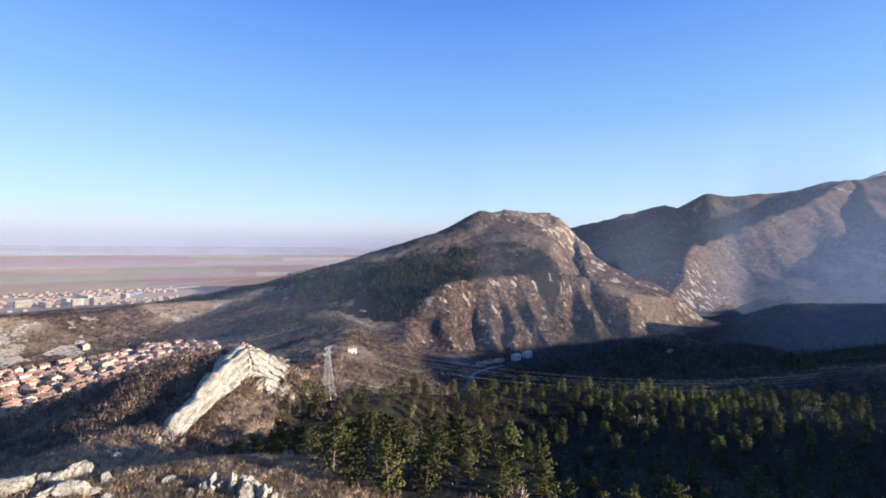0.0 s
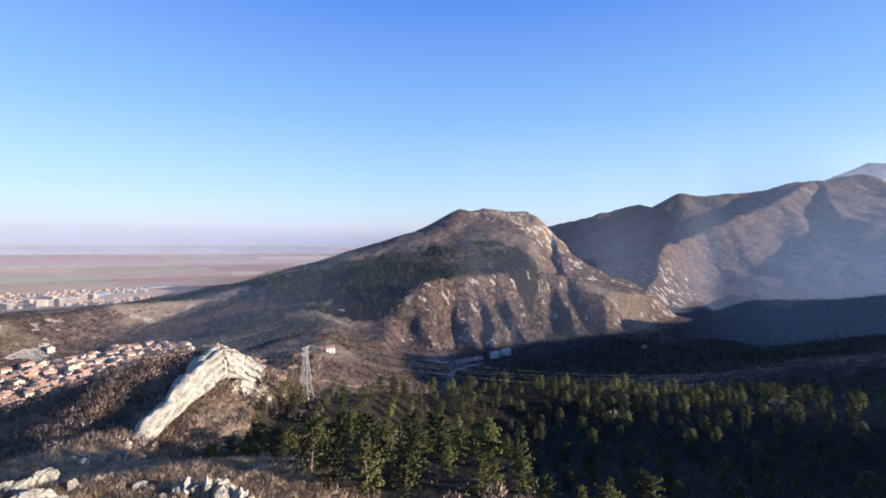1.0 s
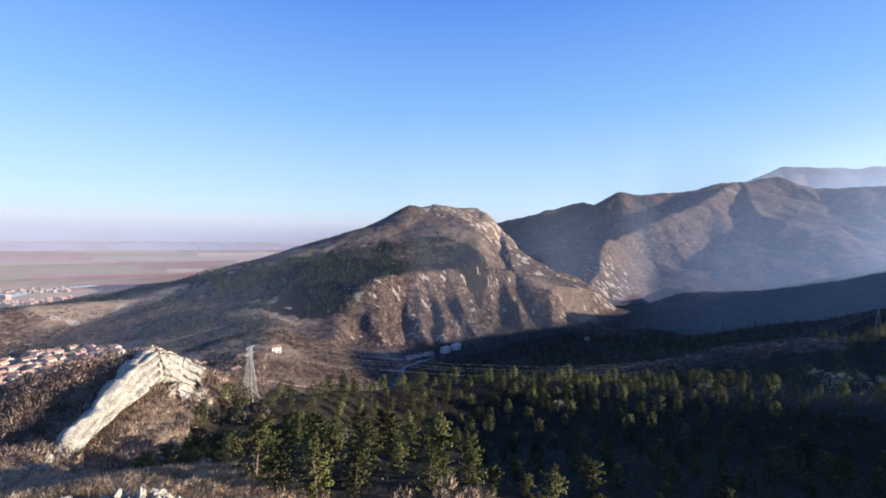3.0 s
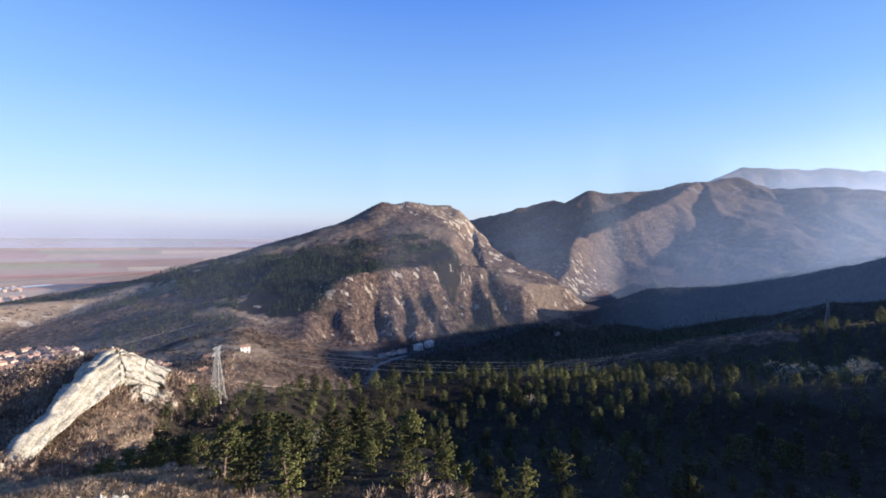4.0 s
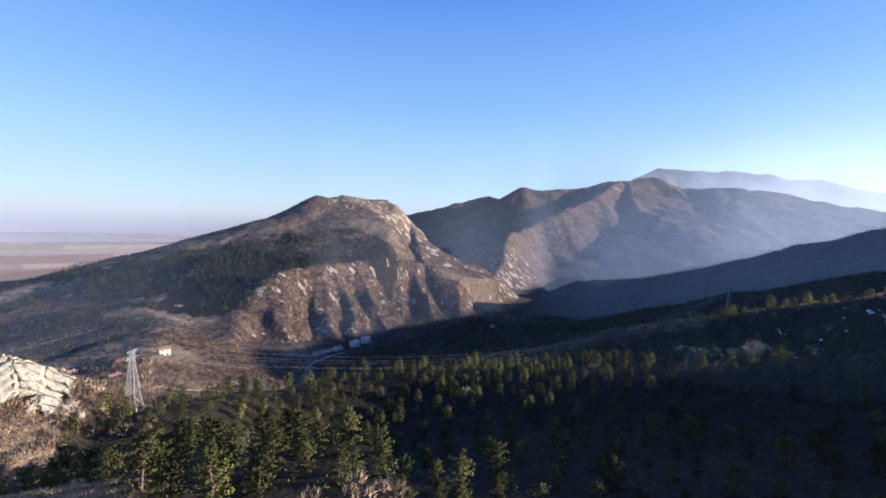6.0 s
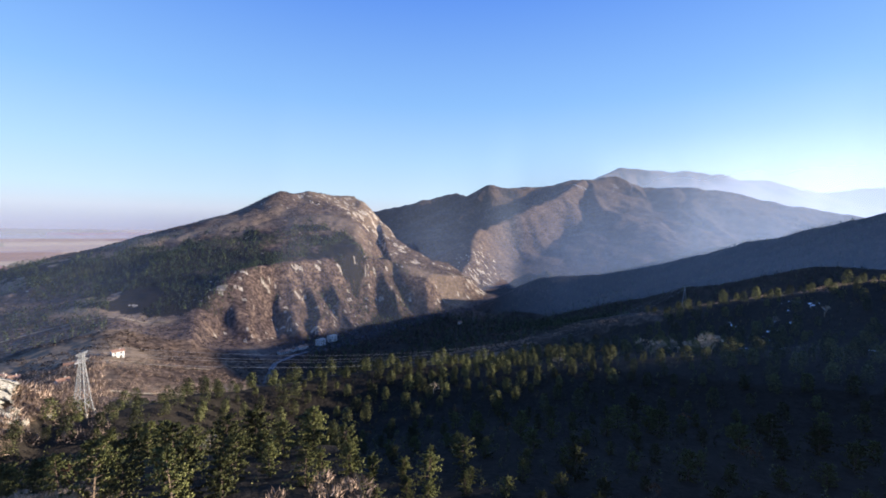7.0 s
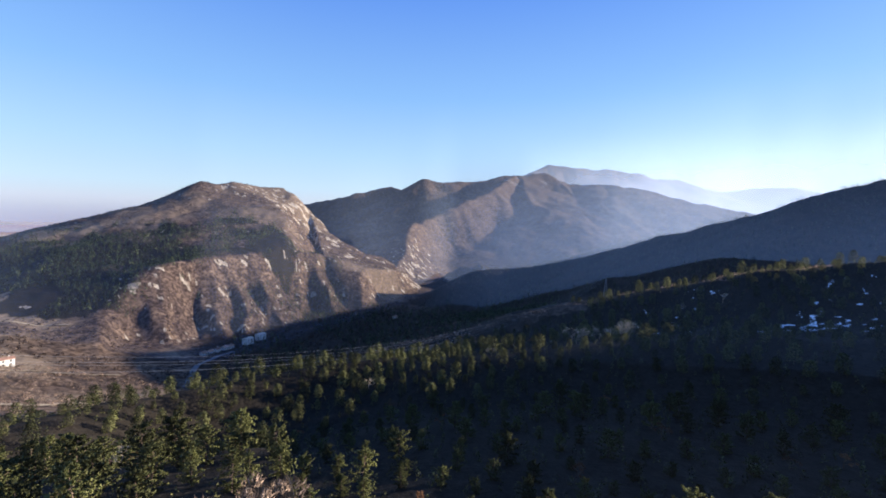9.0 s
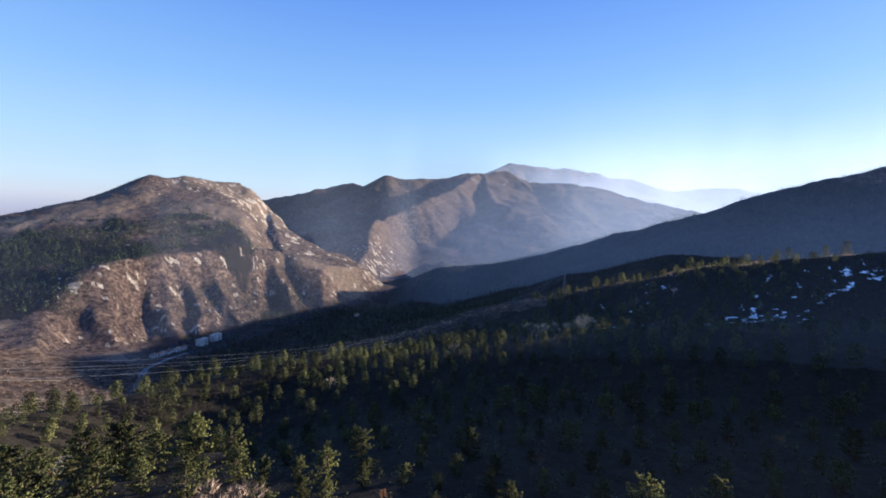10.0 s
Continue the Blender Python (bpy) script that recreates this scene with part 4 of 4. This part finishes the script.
# ---- power line ----
def transmission_pylon(height=26.0, foot=5.6, head=1.3):
    pylon = new("transmission_pylon")
    levels = [0.0, 0.2, 0.37, 0.51, 0.63, 0.73, 0.82, 0.9, 1.0]

    def corner(f, sx, sy):
        w = (foot + (head - foot) * min(1, f / 0.9) ** 0.85) / 2
        return Vector((sx * w, sy * w, f * height))

    signs = [(1, 1), (-1, 1), (-1, -1), (1, -1)]
    for sx, sy in signs:
        bm = bmesh.new()
        for f0, f1 in zip(levels, levels[1:]):
            bar(bm, corner(f0, sx, sy), corner(f1, sx, sy), 0.22)
        part("leg", bm, STEEL, pylon)
        bm = bmesh.new()
        c = corner(0, sx, sy)
        box(bm, c.x - 0.5, c.y - 0.5, -2.0, c.x + 0.5, c.y + 0.5, 0.25)
        part("footing", bm, WALL, pylon, "concrete footing")
    for f0, f1 in zip(levels, levels[1:]):
        for (ax, ay), (bx_, by_) in zip(signs, signs[1:] + signs[:1]):
            for p, q in ((corner(f0, ax, ay), corner(f1, bx_, by_)), (corner(f0, bx_, by_), corner(f1, ax, ay)), (corner(f1, ax, ay), corner(f1, bx_, by_))):
                bm = bmesh.new()
                bar(bm, p, q, 0.11)
                part("brace", bm, STEEL, pylon)
    for f, reach in ((0.995, 4.2), (0.86, 4.8)):
        z_ = f * height
        for sx in (-1, 1):
            bm = bmesh.new()
            tip = Vector((sx * reach, 0, z_))
            for sy in (-1, 1):
                root = corner(f, sx, sy)
                bar(bm, root, tip, 0.16)
                bar(bm, root + Vector((0, 0, 1.4)) if f < 0.99 else root - Vector((0, 0, 1.5)), tip, 0.14)
            part("cross_arm", bm, STEEL, pylon)
            bm = bmesh.new()
            for n_ in range(6):
                bmesh.ops.create_cone(bm, cap_ends=True, segments=8, radius1=0.16, radius2=0.09, depth=0.16, matrix=Matrix.Translation(tip - Vector((0, 0, 0.15 + 0.24 * n_))))
            part("insulator", bm, PANE, pylon, "string of dark insulator discs")
    return tagged(pylon, "grey lattice steel power pylon with two cross-arms", "pylon", "pylons")


def wire_to(p, q, sag, n_=40):
    """A hanging conductor between two places."""
    bm = bmesh.new()
    pts = []
    for i in range(n_ + 1):
        f = i / n_
        c = Vector(p).lerp(Vector(q), f)
        c.z -= 4 * sag * f * (1 - f)
        pts.append(c)
    rings = []
    for i, c in enumerate(pts):
        w = (pts[min(i + 1, n_)] - pts[max(i - 1, 0)]).normalized()
        a_ = w.cross(Vector((0, 0, 1))).normalized()
        b_ = w.cross(a_)
        rings.append([bm.verts.new(c + 0.032 * (math.cos(t) * a_ + math.sin(t) * b_)) for t in (0, 2.1, 4.2)])
    for r0, r1 in zip(rings, rings[1:]):
        for i in range(3):
            bm.faces.new((r0[i], r0[(i + 1) % 3], r1[(i + 1) % 3], r1[i]))
    return tagged(part("power_cable", bm, WIRE), "pale sagging aluminium power cable between pylons", "cable", "power cables")


PYLON = transmission_pylon()
places = []
for az_, d_, turn in ((-55, 300, -40), (-14.5, 244, 5), (53.8, 560, -30)):
    bx, by, _ = at(az_, d_)
    m = pose(bx, by, ground(bx, by)[0] + 0.3, 0, 0, turn + 70)
    places.append(m)
    if len(places) == 1:
        PYLON.matrix_basis = m
    else:
        copy_thing(PYLON, m)
for a_, b_, sag in ((0, 1, 24), (1, 2, 31)):
    for reach, f in ((4.2, 0.995), (-4.2, 0.995), (4.8, 0.86), (-4.8, 0.86)):
        tip = Vector((reach, 0, 30 * f - 1.55))
        wire_to(places[a_] @ tip, places[b_] @ tip, sag)


# ---- houses ----
def quad_box(name, x0, y0, z0, x1, y1, z1, mat, parent, label=""):
    bm = bmesh.new()
    box(bm, x0, y0, z0, x1, y1, z1)
    return part(name, bm, mat, parent, label)


def gable_roof(bm, w, d_, h, rise, over=0.5, thick=0.25):
    """Two tiled slopes with eaves, ridge along x."""
    x0, x1 = -w / 2 - over, w / 2 + over
    k = rise / (d_ / 2)
    ye = d_ / 2 + over
    prof = [(-ye, h - over * k), (0, h + rise), (ye, h - over * k), (ye, h - over * k + thick), (0, h + rise + thick), (-ye, h - over * k + thick)]
    ends = [[bm.verts.new((x_, y_, z_)) for y_, z_ in prof] for x_ in (x0, x1)]
    for i in range(6):
        j = (i + 1) % 6
        bm.faces.new((ends[0][i], ends[1][i], ends[1][j], ends[0][j]))
    for e_, flip in zip(ends, (1, -1)):
        bm.faces.new([e_[0], e_[1], e_[4], e_[5]][::flip])
        bm.faces.new([e_[1], e_[2], e_[3], e_[4]][::flip])


def house(w, d_, h, rise, wall_mat, windows=True, roof_mat=None, label="small house with pale walls and a red tiled roof", group="town houses"):
    ob = new("house")
    bm = bmesh.new()
    prof = [(-d_ / 2, -3), (d_ / 2, -3), (d_ / 2, h), (0, h + rise - 0.02), (-d_ / 2, h)]
    ends = [[bm.verts.new((x_, y_, z_)) for y_, z_ in prof] for x_ in (-w / 2, w / 2)]
    for i in range(5):
        j = (i + 1) % 5
        bm.faces.new((ends[0][i], ends[0][j], ends[1][j], ends[1][i]))
    bm.faces.new(ends[0][::-1])
    bm.faces.new(ends[1])
    wall = part("wall", bm, wall_mat, ob)
    bm = bmesh.new()
    gable_roof(bm, w, d_, h, rise)
    roof = part("roof", bm, roof_mat or TILE, ob, "sloping roof of clay tiles")
    quad_box("chimney", w * 0.2, d_ * 0.12, h + rise * 0.3, w * 0.2 + 0.7, d_ * 0.12 + 0.7, h + rise + 0.9, WALL, roof)
    if windows:
        for sy in (-1, 1):
            for fx in (-0.24, 0.24):
                for z_ in ((1.0, 3.6) if h > 5 else (1.0,)):
                    quad_box("window", fx * w - 0.6, sy * d_ / 2 - 0.06, z_, fx * w + 0.6, sy * d_ / 2 + 0.06, z_ + 1.4, PANE, wall, "dark glazed window")
        for sx in (1,):
            for z_ in ((1.0, 3.6) if h > 5 else (1.0,)):
                quad_box("window", sx * w / 2 - 0.06, -0.7, z_, sx * w / 2 + 0.06, 0.7, z_ + 1.4, PANE, wall, "dark glazed window")
        quad_box("door", w * 0.12, -d_ / 2 - 0.08, 0, w * 0.12 + 1.0, -d_ / 2 + 0.05, 2.1, BARK, wall, "dark wooden door")
    return tagged(ob, label, "house", group)


def block(w, d_, floors, wall_mat):
    """A flat-roofed apartment block with rows of windows."""
    ob = new("apartment_block")
    h = floors * 2.9
    wall = quad_box("wall", -w / 2, -d_ / 2, -3, w / 2, d_ / 2, h, wall_mat, ob)
    quad_box("roof", -w / 2 - 0.3, -d_ / 2 - 0.3, h, w / 2 + 0.3, d_ / 2 + 0.3, h + 0.6, WALL, ob)
    for f in range(floors):
        for k_ in range(int(w / 5)):
            for sy in (-1, 1):
                x_ = -w / 2 + 2.5 + 5 * k_
                quad_box("window", x_ - 1.1, sy * d_ / 2 - 0.06, f * 2.9 + 0.9, x_ + 1.1, sy * d_ / 2 + 0.06, f * 2.9 + 2.4, PANE, wall)
    return tagged(ob, "pale concrete apartment block in the distant town", "apartment block", "apartment blocks")


def settle(kind, az_, d_, turn, sink=0.4):
    bx, by, _ = at(az_, d_)
    m = pose(bx, by, float(ground(bx, by)[0]) - sink, 0, 0, turn)
    if kind not in used:
        used.add(kind)
        kind.matrix_basis = m
        return kind
    return copy_thing(kind, m)


CREAM = varied("cream_render", (0.38, 0.31, 0.21), (0.52, 0.44, 0.32), 0.3, 0.9, 0.03, 0.15)
HOUSES = [house(11, 8, 5.8, 1.7, WALL), house(12, 8, 3.4, 1.9, CREAM), house(9, 9, 6.2, 1.6, CREAM), house(13, 8, 6, 1.8, WALL), house(8.5, 7, 3.2, 1.6, CREAM), house(15, 7.5, 4.5, 1.7, WALL)]
random.seed(5)
hr = np.random.default_rng(44)
x, y, az, d = scatter(hr, 5000, -51, -27, 520, 840)
lane = (fbm(x, y, 90, 2, 99) > 0.36) & (d < np.interp(az, [-51, -44, -38, -32, -27], [760, 770, 820, 760, 690])) & (d > np.interp(az, [-51, -44, -36, -27], [500, 520, 560, 600]))
x, y, az, d = x[lane], y[lane], az[lane], d[lane]
i = spaced(x, y, hr.uniform(9.5, 12.5, len(x)))
for k in i[:285]:
    settle(random.choice(HOUSES), az[k], d[k], random.choice((-30, 60)) + random.gauss(0, 8))
def far_houses():
    """Small houses at the plain's edge, too far to pick apart."""
    x, y, az, d = scatter(hr, 3500, -50, -31, 1480, 2000)
    lane = fbm(x, y, 160, 2, 101) > 0.40
    x, y = x[lane], y[lane]
    i = spaced(x, y, hr.uniform(16, 24, len(x)))[:260]
    z = ground(x[i], y[i])
    bm = bmesh.new()
    for k, px_, py_, pz_ in zip(range(len(i)), x[i], y[i], z):
        w, d_, h = random.uniform(8, 14), random.uniform(7, 9), random.choice((3, 5.5, 6))
        v0 = len(bm.verts)
        box(bm, -w / 2, -d_ / 2, -2, w / 2, d_ / 2, h)
        f0 = len(bm.faces)
        gable_roof(bm, w, d_, h, 2.0)
        bm.verts.ensure_lookup_table()
        bm.faces.ensure_lookup_table()
        for f in bm.faces[f0:]:
            f.material_index = 1
        m = pose(px_, py_, pz_, 0, 0, random.choice((-20, 70)) + random.gauss(0, 8))
        for v in bm.verts[v0:]:
            v.co = m @ v.co
    ob = part("distant_houses", bm, PANELS)
    ob.data.materials.append(TILE)
    tagged(ob, "distant pale houses with red roofs at the plain's edge", "houses", kind="stuff")


# darker than the near walls, toning down sunlit far facades in the colour
PANELS = varied("muted_panel_render", (0.13, 0.105, 0.08), (0.24, 0.2, 0.15), 0.1, 0.9, 0.03, 0.35)
far_houses()
BLOCKS = [block(36, 13, 6, PANELS), block(24, 14, 7, PANELS), block(48, 12, 5, PANELS)]
for az_, d_, turn, b_ in ((-39.6, 1520, 60, 1), (-38.9, 1540, 60, 0), (-38.2, 1530, -30, 1), (-37.6, 1570, 60, 0), (-37.2, 1620, -30, 2), (-40.4, 1600, -30, 0), (-36.6, 1640, 60, 1), (-35.8, 1700, -30, 2), (-42, 1560, -30, 2), (-43.5, 1600, 60, 0), (-39, 1700, -20, 2)):
    settle(BLOCKS[b_], az_, d_, turn, 0.5)
# by the pylon, above the fin and in the gorge
VILLA = house(8.5, 6.5, 5.6, 1.1, WHITE, label="white two-storey house alone on the brown shelf", group="hill houses")
settle(VILLA, -11.6, 452, 25)
RED = house(7, 5.5, 3.6, 1.5, WHITE, label="white house with a red tiled roof near the pylon", group="hill houses")
for az_, d_, turn in ((-15.4, 428, 15), (-16.0, 380, 40), (-24.6, 261, 30), (-22.3, 452, 10), (-21.2, 450, 70), (-20.4, 458, -10), (-19.5, 440, 20), (-22.0, 480, 40), (4.8, 584, 30), (5.5, 591, 35), (6.2, 597, 40), (7.0, 604, 40), (7.6, 611, 30), (27.3, 748, 10)):
    settle(RED, az_, d_, turn)
HOTEL = house(12, 8, 6, 0.8, WHITE, True, WALL, "long white flat-roofed building at the gorge mouth", "gorge buildings")
settle(HOTEL, 9.5, 624, 38, -2.0)
settle(HOTEL, 10.9, 640, 30, -2.0)


# ---- roads and water ----
def ribbon(name, points, width, mat, label, category, lift=0.35):
    """A strip draped over the ground along plan points (bearing, distance)."""
    P = np.array([at(*p)[:2] for p in points])
    t = np.linspace(0, len(P) - 1, 24 * len(P))
    px_, py_ = np.interp(t, np.arange(len(P)), P[:, 0]), np.interp(t, np.arange(len(P)), P[:, 1])
    for _ in range(30):
        px_[1:-1], py_[1:-1] = (px_[:-2] + px_[2:]) / 2, (py_[:-2] + py_[2:]) / 2
    tx, ty = np.gradient(px_), np.gradient(py_)
    tl = np.hypot(tx, ty)
    rows = []
    for o in np.linspace(-0.5, 0.5, 5):
        qx, qy = px_ - ty / tl * width * o, py_ + tx / tl * width * o
        rows.append(np.stack([qx, qy, ground(qx, qy) + lift], -1))
    V3 = np.stack(rows, 1)
    V3[..., 2] = V3[..., 2].max(1, keepdims=True)
    i, j = np.meshgrid(np.arange(len(t) - 1), np.arange(4), indexing="ij")
    F = np.stack([i * 5 + j, i * 5 + j + 1, (i + 1) * 5 + j + 1, (i + 1) * 5 + j], -1).reshape(-1, 4)[:, ::-1]
    return tagged(raw(name, V3.reshape(-1, 3), F, mat), label, category, kind="structure")


ASPHALT = varied("worn_asphalt", (0.10, 0.10, 0.105), (0.2, 0.2, 0.2), 0.3, 0.8)
DIRT = varied("pale_dirt", (0.22, 0.17, 0.11), (0.38, 0.30, 0.2), 0.2, 0.95)
WATER = varied("river_water", (0.04, 0.07, 0.09), (0.05, 0.09, 0.11), 0.05, 0.12, 0.0, 0.0)
WATER.node_tree.nodes["Principled BSDF"].inputs["Specular IOR Level"].default_value = 0.5
ribbon("road", [(3.0, 440), (3.4, 476), (3.8, 515), (4.4, 541), (6.3, 574), (8.0, 592)], 6, ASPHALT, "grey asphalt road bending into the gorge", "road")
ribbon("track", [(-22, 300), (-16, 320), (-9, 330), (-2, 345)], 4, DIRT, "pale dirt track across the shelf", "track")
ribbon("track", [(-24, 430), (-16, 425), (-9, 440), (-3, 470)], 4, DIRT, "pale dirt track between the hill houses", "track")
ribbon("track", [(-24, 640), (-18, 665), (-12, 660), (-7, 640)], 4, DIRT, "pale dirt track below the mountain", "track")
ribbon("river", [(-39.5, 1500), (-37.8, 1600), (-36.2, 1720), (-34.6, 1840), (-32.6, 1930), (-29, 2000)], 55, WATER, "calm river bending past the town", "river", 2.2)
ribbon("road", [(-47, 1960), (-40, 2020), (-33, 2120), (-26, 2300), (-20, 2600)], 26, DIRT, "pale track between fields on the plain", "road", 0.8)


# ---- haze sheets ----
def haze_sheet_material(name, colour, thick, top, fade, through=0.6):
    """See-through tint for upright sheets that imitate smoke-blue winter haze; it thins out upwards."""
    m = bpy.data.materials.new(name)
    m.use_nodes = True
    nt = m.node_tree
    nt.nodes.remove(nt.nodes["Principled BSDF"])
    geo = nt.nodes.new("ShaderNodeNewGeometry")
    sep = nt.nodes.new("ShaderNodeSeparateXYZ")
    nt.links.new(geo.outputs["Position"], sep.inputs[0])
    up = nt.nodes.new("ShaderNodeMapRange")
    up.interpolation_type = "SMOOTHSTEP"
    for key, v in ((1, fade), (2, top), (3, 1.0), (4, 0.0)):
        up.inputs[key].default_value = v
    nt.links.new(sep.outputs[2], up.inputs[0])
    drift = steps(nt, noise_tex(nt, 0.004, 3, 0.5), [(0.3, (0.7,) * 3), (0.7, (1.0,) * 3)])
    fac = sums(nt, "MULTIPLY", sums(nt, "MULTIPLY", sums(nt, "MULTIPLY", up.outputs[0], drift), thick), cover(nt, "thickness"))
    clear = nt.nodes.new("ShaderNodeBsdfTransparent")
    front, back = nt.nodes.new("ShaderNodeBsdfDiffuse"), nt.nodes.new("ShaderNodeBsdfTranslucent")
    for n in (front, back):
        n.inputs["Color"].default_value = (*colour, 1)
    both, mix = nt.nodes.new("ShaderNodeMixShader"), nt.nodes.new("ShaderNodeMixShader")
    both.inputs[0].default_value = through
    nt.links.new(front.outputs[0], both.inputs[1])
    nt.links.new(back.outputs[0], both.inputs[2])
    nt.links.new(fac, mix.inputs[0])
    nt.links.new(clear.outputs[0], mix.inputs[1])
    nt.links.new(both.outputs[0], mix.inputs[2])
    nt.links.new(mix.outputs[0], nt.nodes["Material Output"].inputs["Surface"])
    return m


# one upright curved sheet per layer: haze put in as a tinted surface
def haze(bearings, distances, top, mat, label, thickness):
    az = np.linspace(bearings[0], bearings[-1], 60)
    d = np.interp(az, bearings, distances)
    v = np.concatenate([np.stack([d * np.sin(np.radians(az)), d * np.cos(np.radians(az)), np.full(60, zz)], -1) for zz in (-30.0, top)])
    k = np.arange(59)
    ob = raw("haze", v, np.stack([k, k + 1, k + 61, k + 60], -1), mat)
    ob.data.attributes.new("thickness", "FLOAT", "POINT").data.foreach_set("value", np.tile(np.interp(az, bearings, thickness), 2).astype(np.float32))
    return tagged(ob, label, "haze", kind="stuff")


haze([17, 20, 22, 24, 28, 31, 34, 44, 54, 60, 68, 74, 83, 95], [2300, 1950, 1600, 1270, 1200, 1180, 1090, 1060, 1040, 1010, 980, 1010, 1130, 1150], 560, haze_sheet_material("gorge_haze", (0.52, 0.66, 0.95), 0.3, 520, 90),
     "upright see-through blue sheet standing in for gorge haze", [0, 0.06, 0.1, 0.14, 0.2, 0.28, 0.42, 0.7, 1.0, 1.1, 1.2, 1.2, 1.2, 1.2])
# the next three sheets are added to lighten shaded ground, like glare
haze([30, 34, 40, 60, 83, 95], [840, 830, 800, 700, 610, 600], 330, haze_sheet_material("hill_veil", (0.58, 0.66, 0.78), 0.26, 300, 120, 0.0), "faint blue sheet added to lighten the shaded hill", [0, 0.4, 0.8, 1, 1.2, 1.2])
haze([26, 34, 45, 60, 83, 95], [255, 255, 250, 240, 240, 240], 200, haze_sheet_material("spur_veil", (0.62, 0.66, 0.74), 0.03, 190, 120, 0.0), "faint sheet added to lighten the wooded spur", [0, 0.2, 0.5, 1, 1.9, 1.9])
haze([-50, -10, 15, 40, 83, 100], [40, 40, 40, 38, 38, 38], 176, haze_sheet_material("near_veil", (0.7, 0.75, 0.85), 0.004, 170, 140, 0.3), "barely visible sheet added to lift the pinewood's dark tones", [0.5, 0.5, 0.6, 0.8, 1.5, 1.5])
haze([27, 44, 52, 80, 95], [2990, 3200, 3150, 3100, 3100], 900, haze_sheet_material("ridge_haze", (0.62, 0.76, 1.0), 0.7, 850, 200), "upright bluish sheet standing in for haze before the far range", [0, 0.7, 1, 1, 1])
haze([-70, -30, 0, 8], [2500, 2500, 2500, 2500], 160, haze_sheet_material("plain_haze", (0.62, 0.58, 0.68), 0.16, 140, 10), "upright lavender sheet standing in for winter smog over the plain", [1, 1, 1, 1])
haze([-70, -30, 0, 8], [3900, 3900, 3900, 3900], 440, haze_sheet_material("plain_smog", (0.46, 0.5, 0.68), 0.6, 420, -20), "thick lavender sheet standing in for smog low over the far plain", [1, 1, 1, 1])
haze([-70, -30, 0, 8], [3150, 3150, 3150, 3150], 360, haze_sheet_material("mid_smog", (0.5, 0.5, 0.64), 0.3, 330, -20), "lavender sheet standing in for smog over the middle of the plain", [1, 1, 1, 1])
haze([-60, -50, -30, -24], [1450, 1440, 1440, 1450], 200, haze_sheet_material("town_haze", (0.8, 0.78, 0.92), 0.14, 120, 10), "thin pale sheet standing in for haze over the far town", [1, 1, 1, 0.3])
haze([-44, -30, -10, 5, 12, 20, 30, 34], [560, 590, 590, 545, 600, 700, 900, 950], 420, haze_sheet_material("valley_haze", (0.5, 0.64, 1.0), 0.06, 400, 100), "faint blue sheet standing in for haze over the valley mouth", [0, 0.6, 1, 1, 1, 1, 0.5, 0])
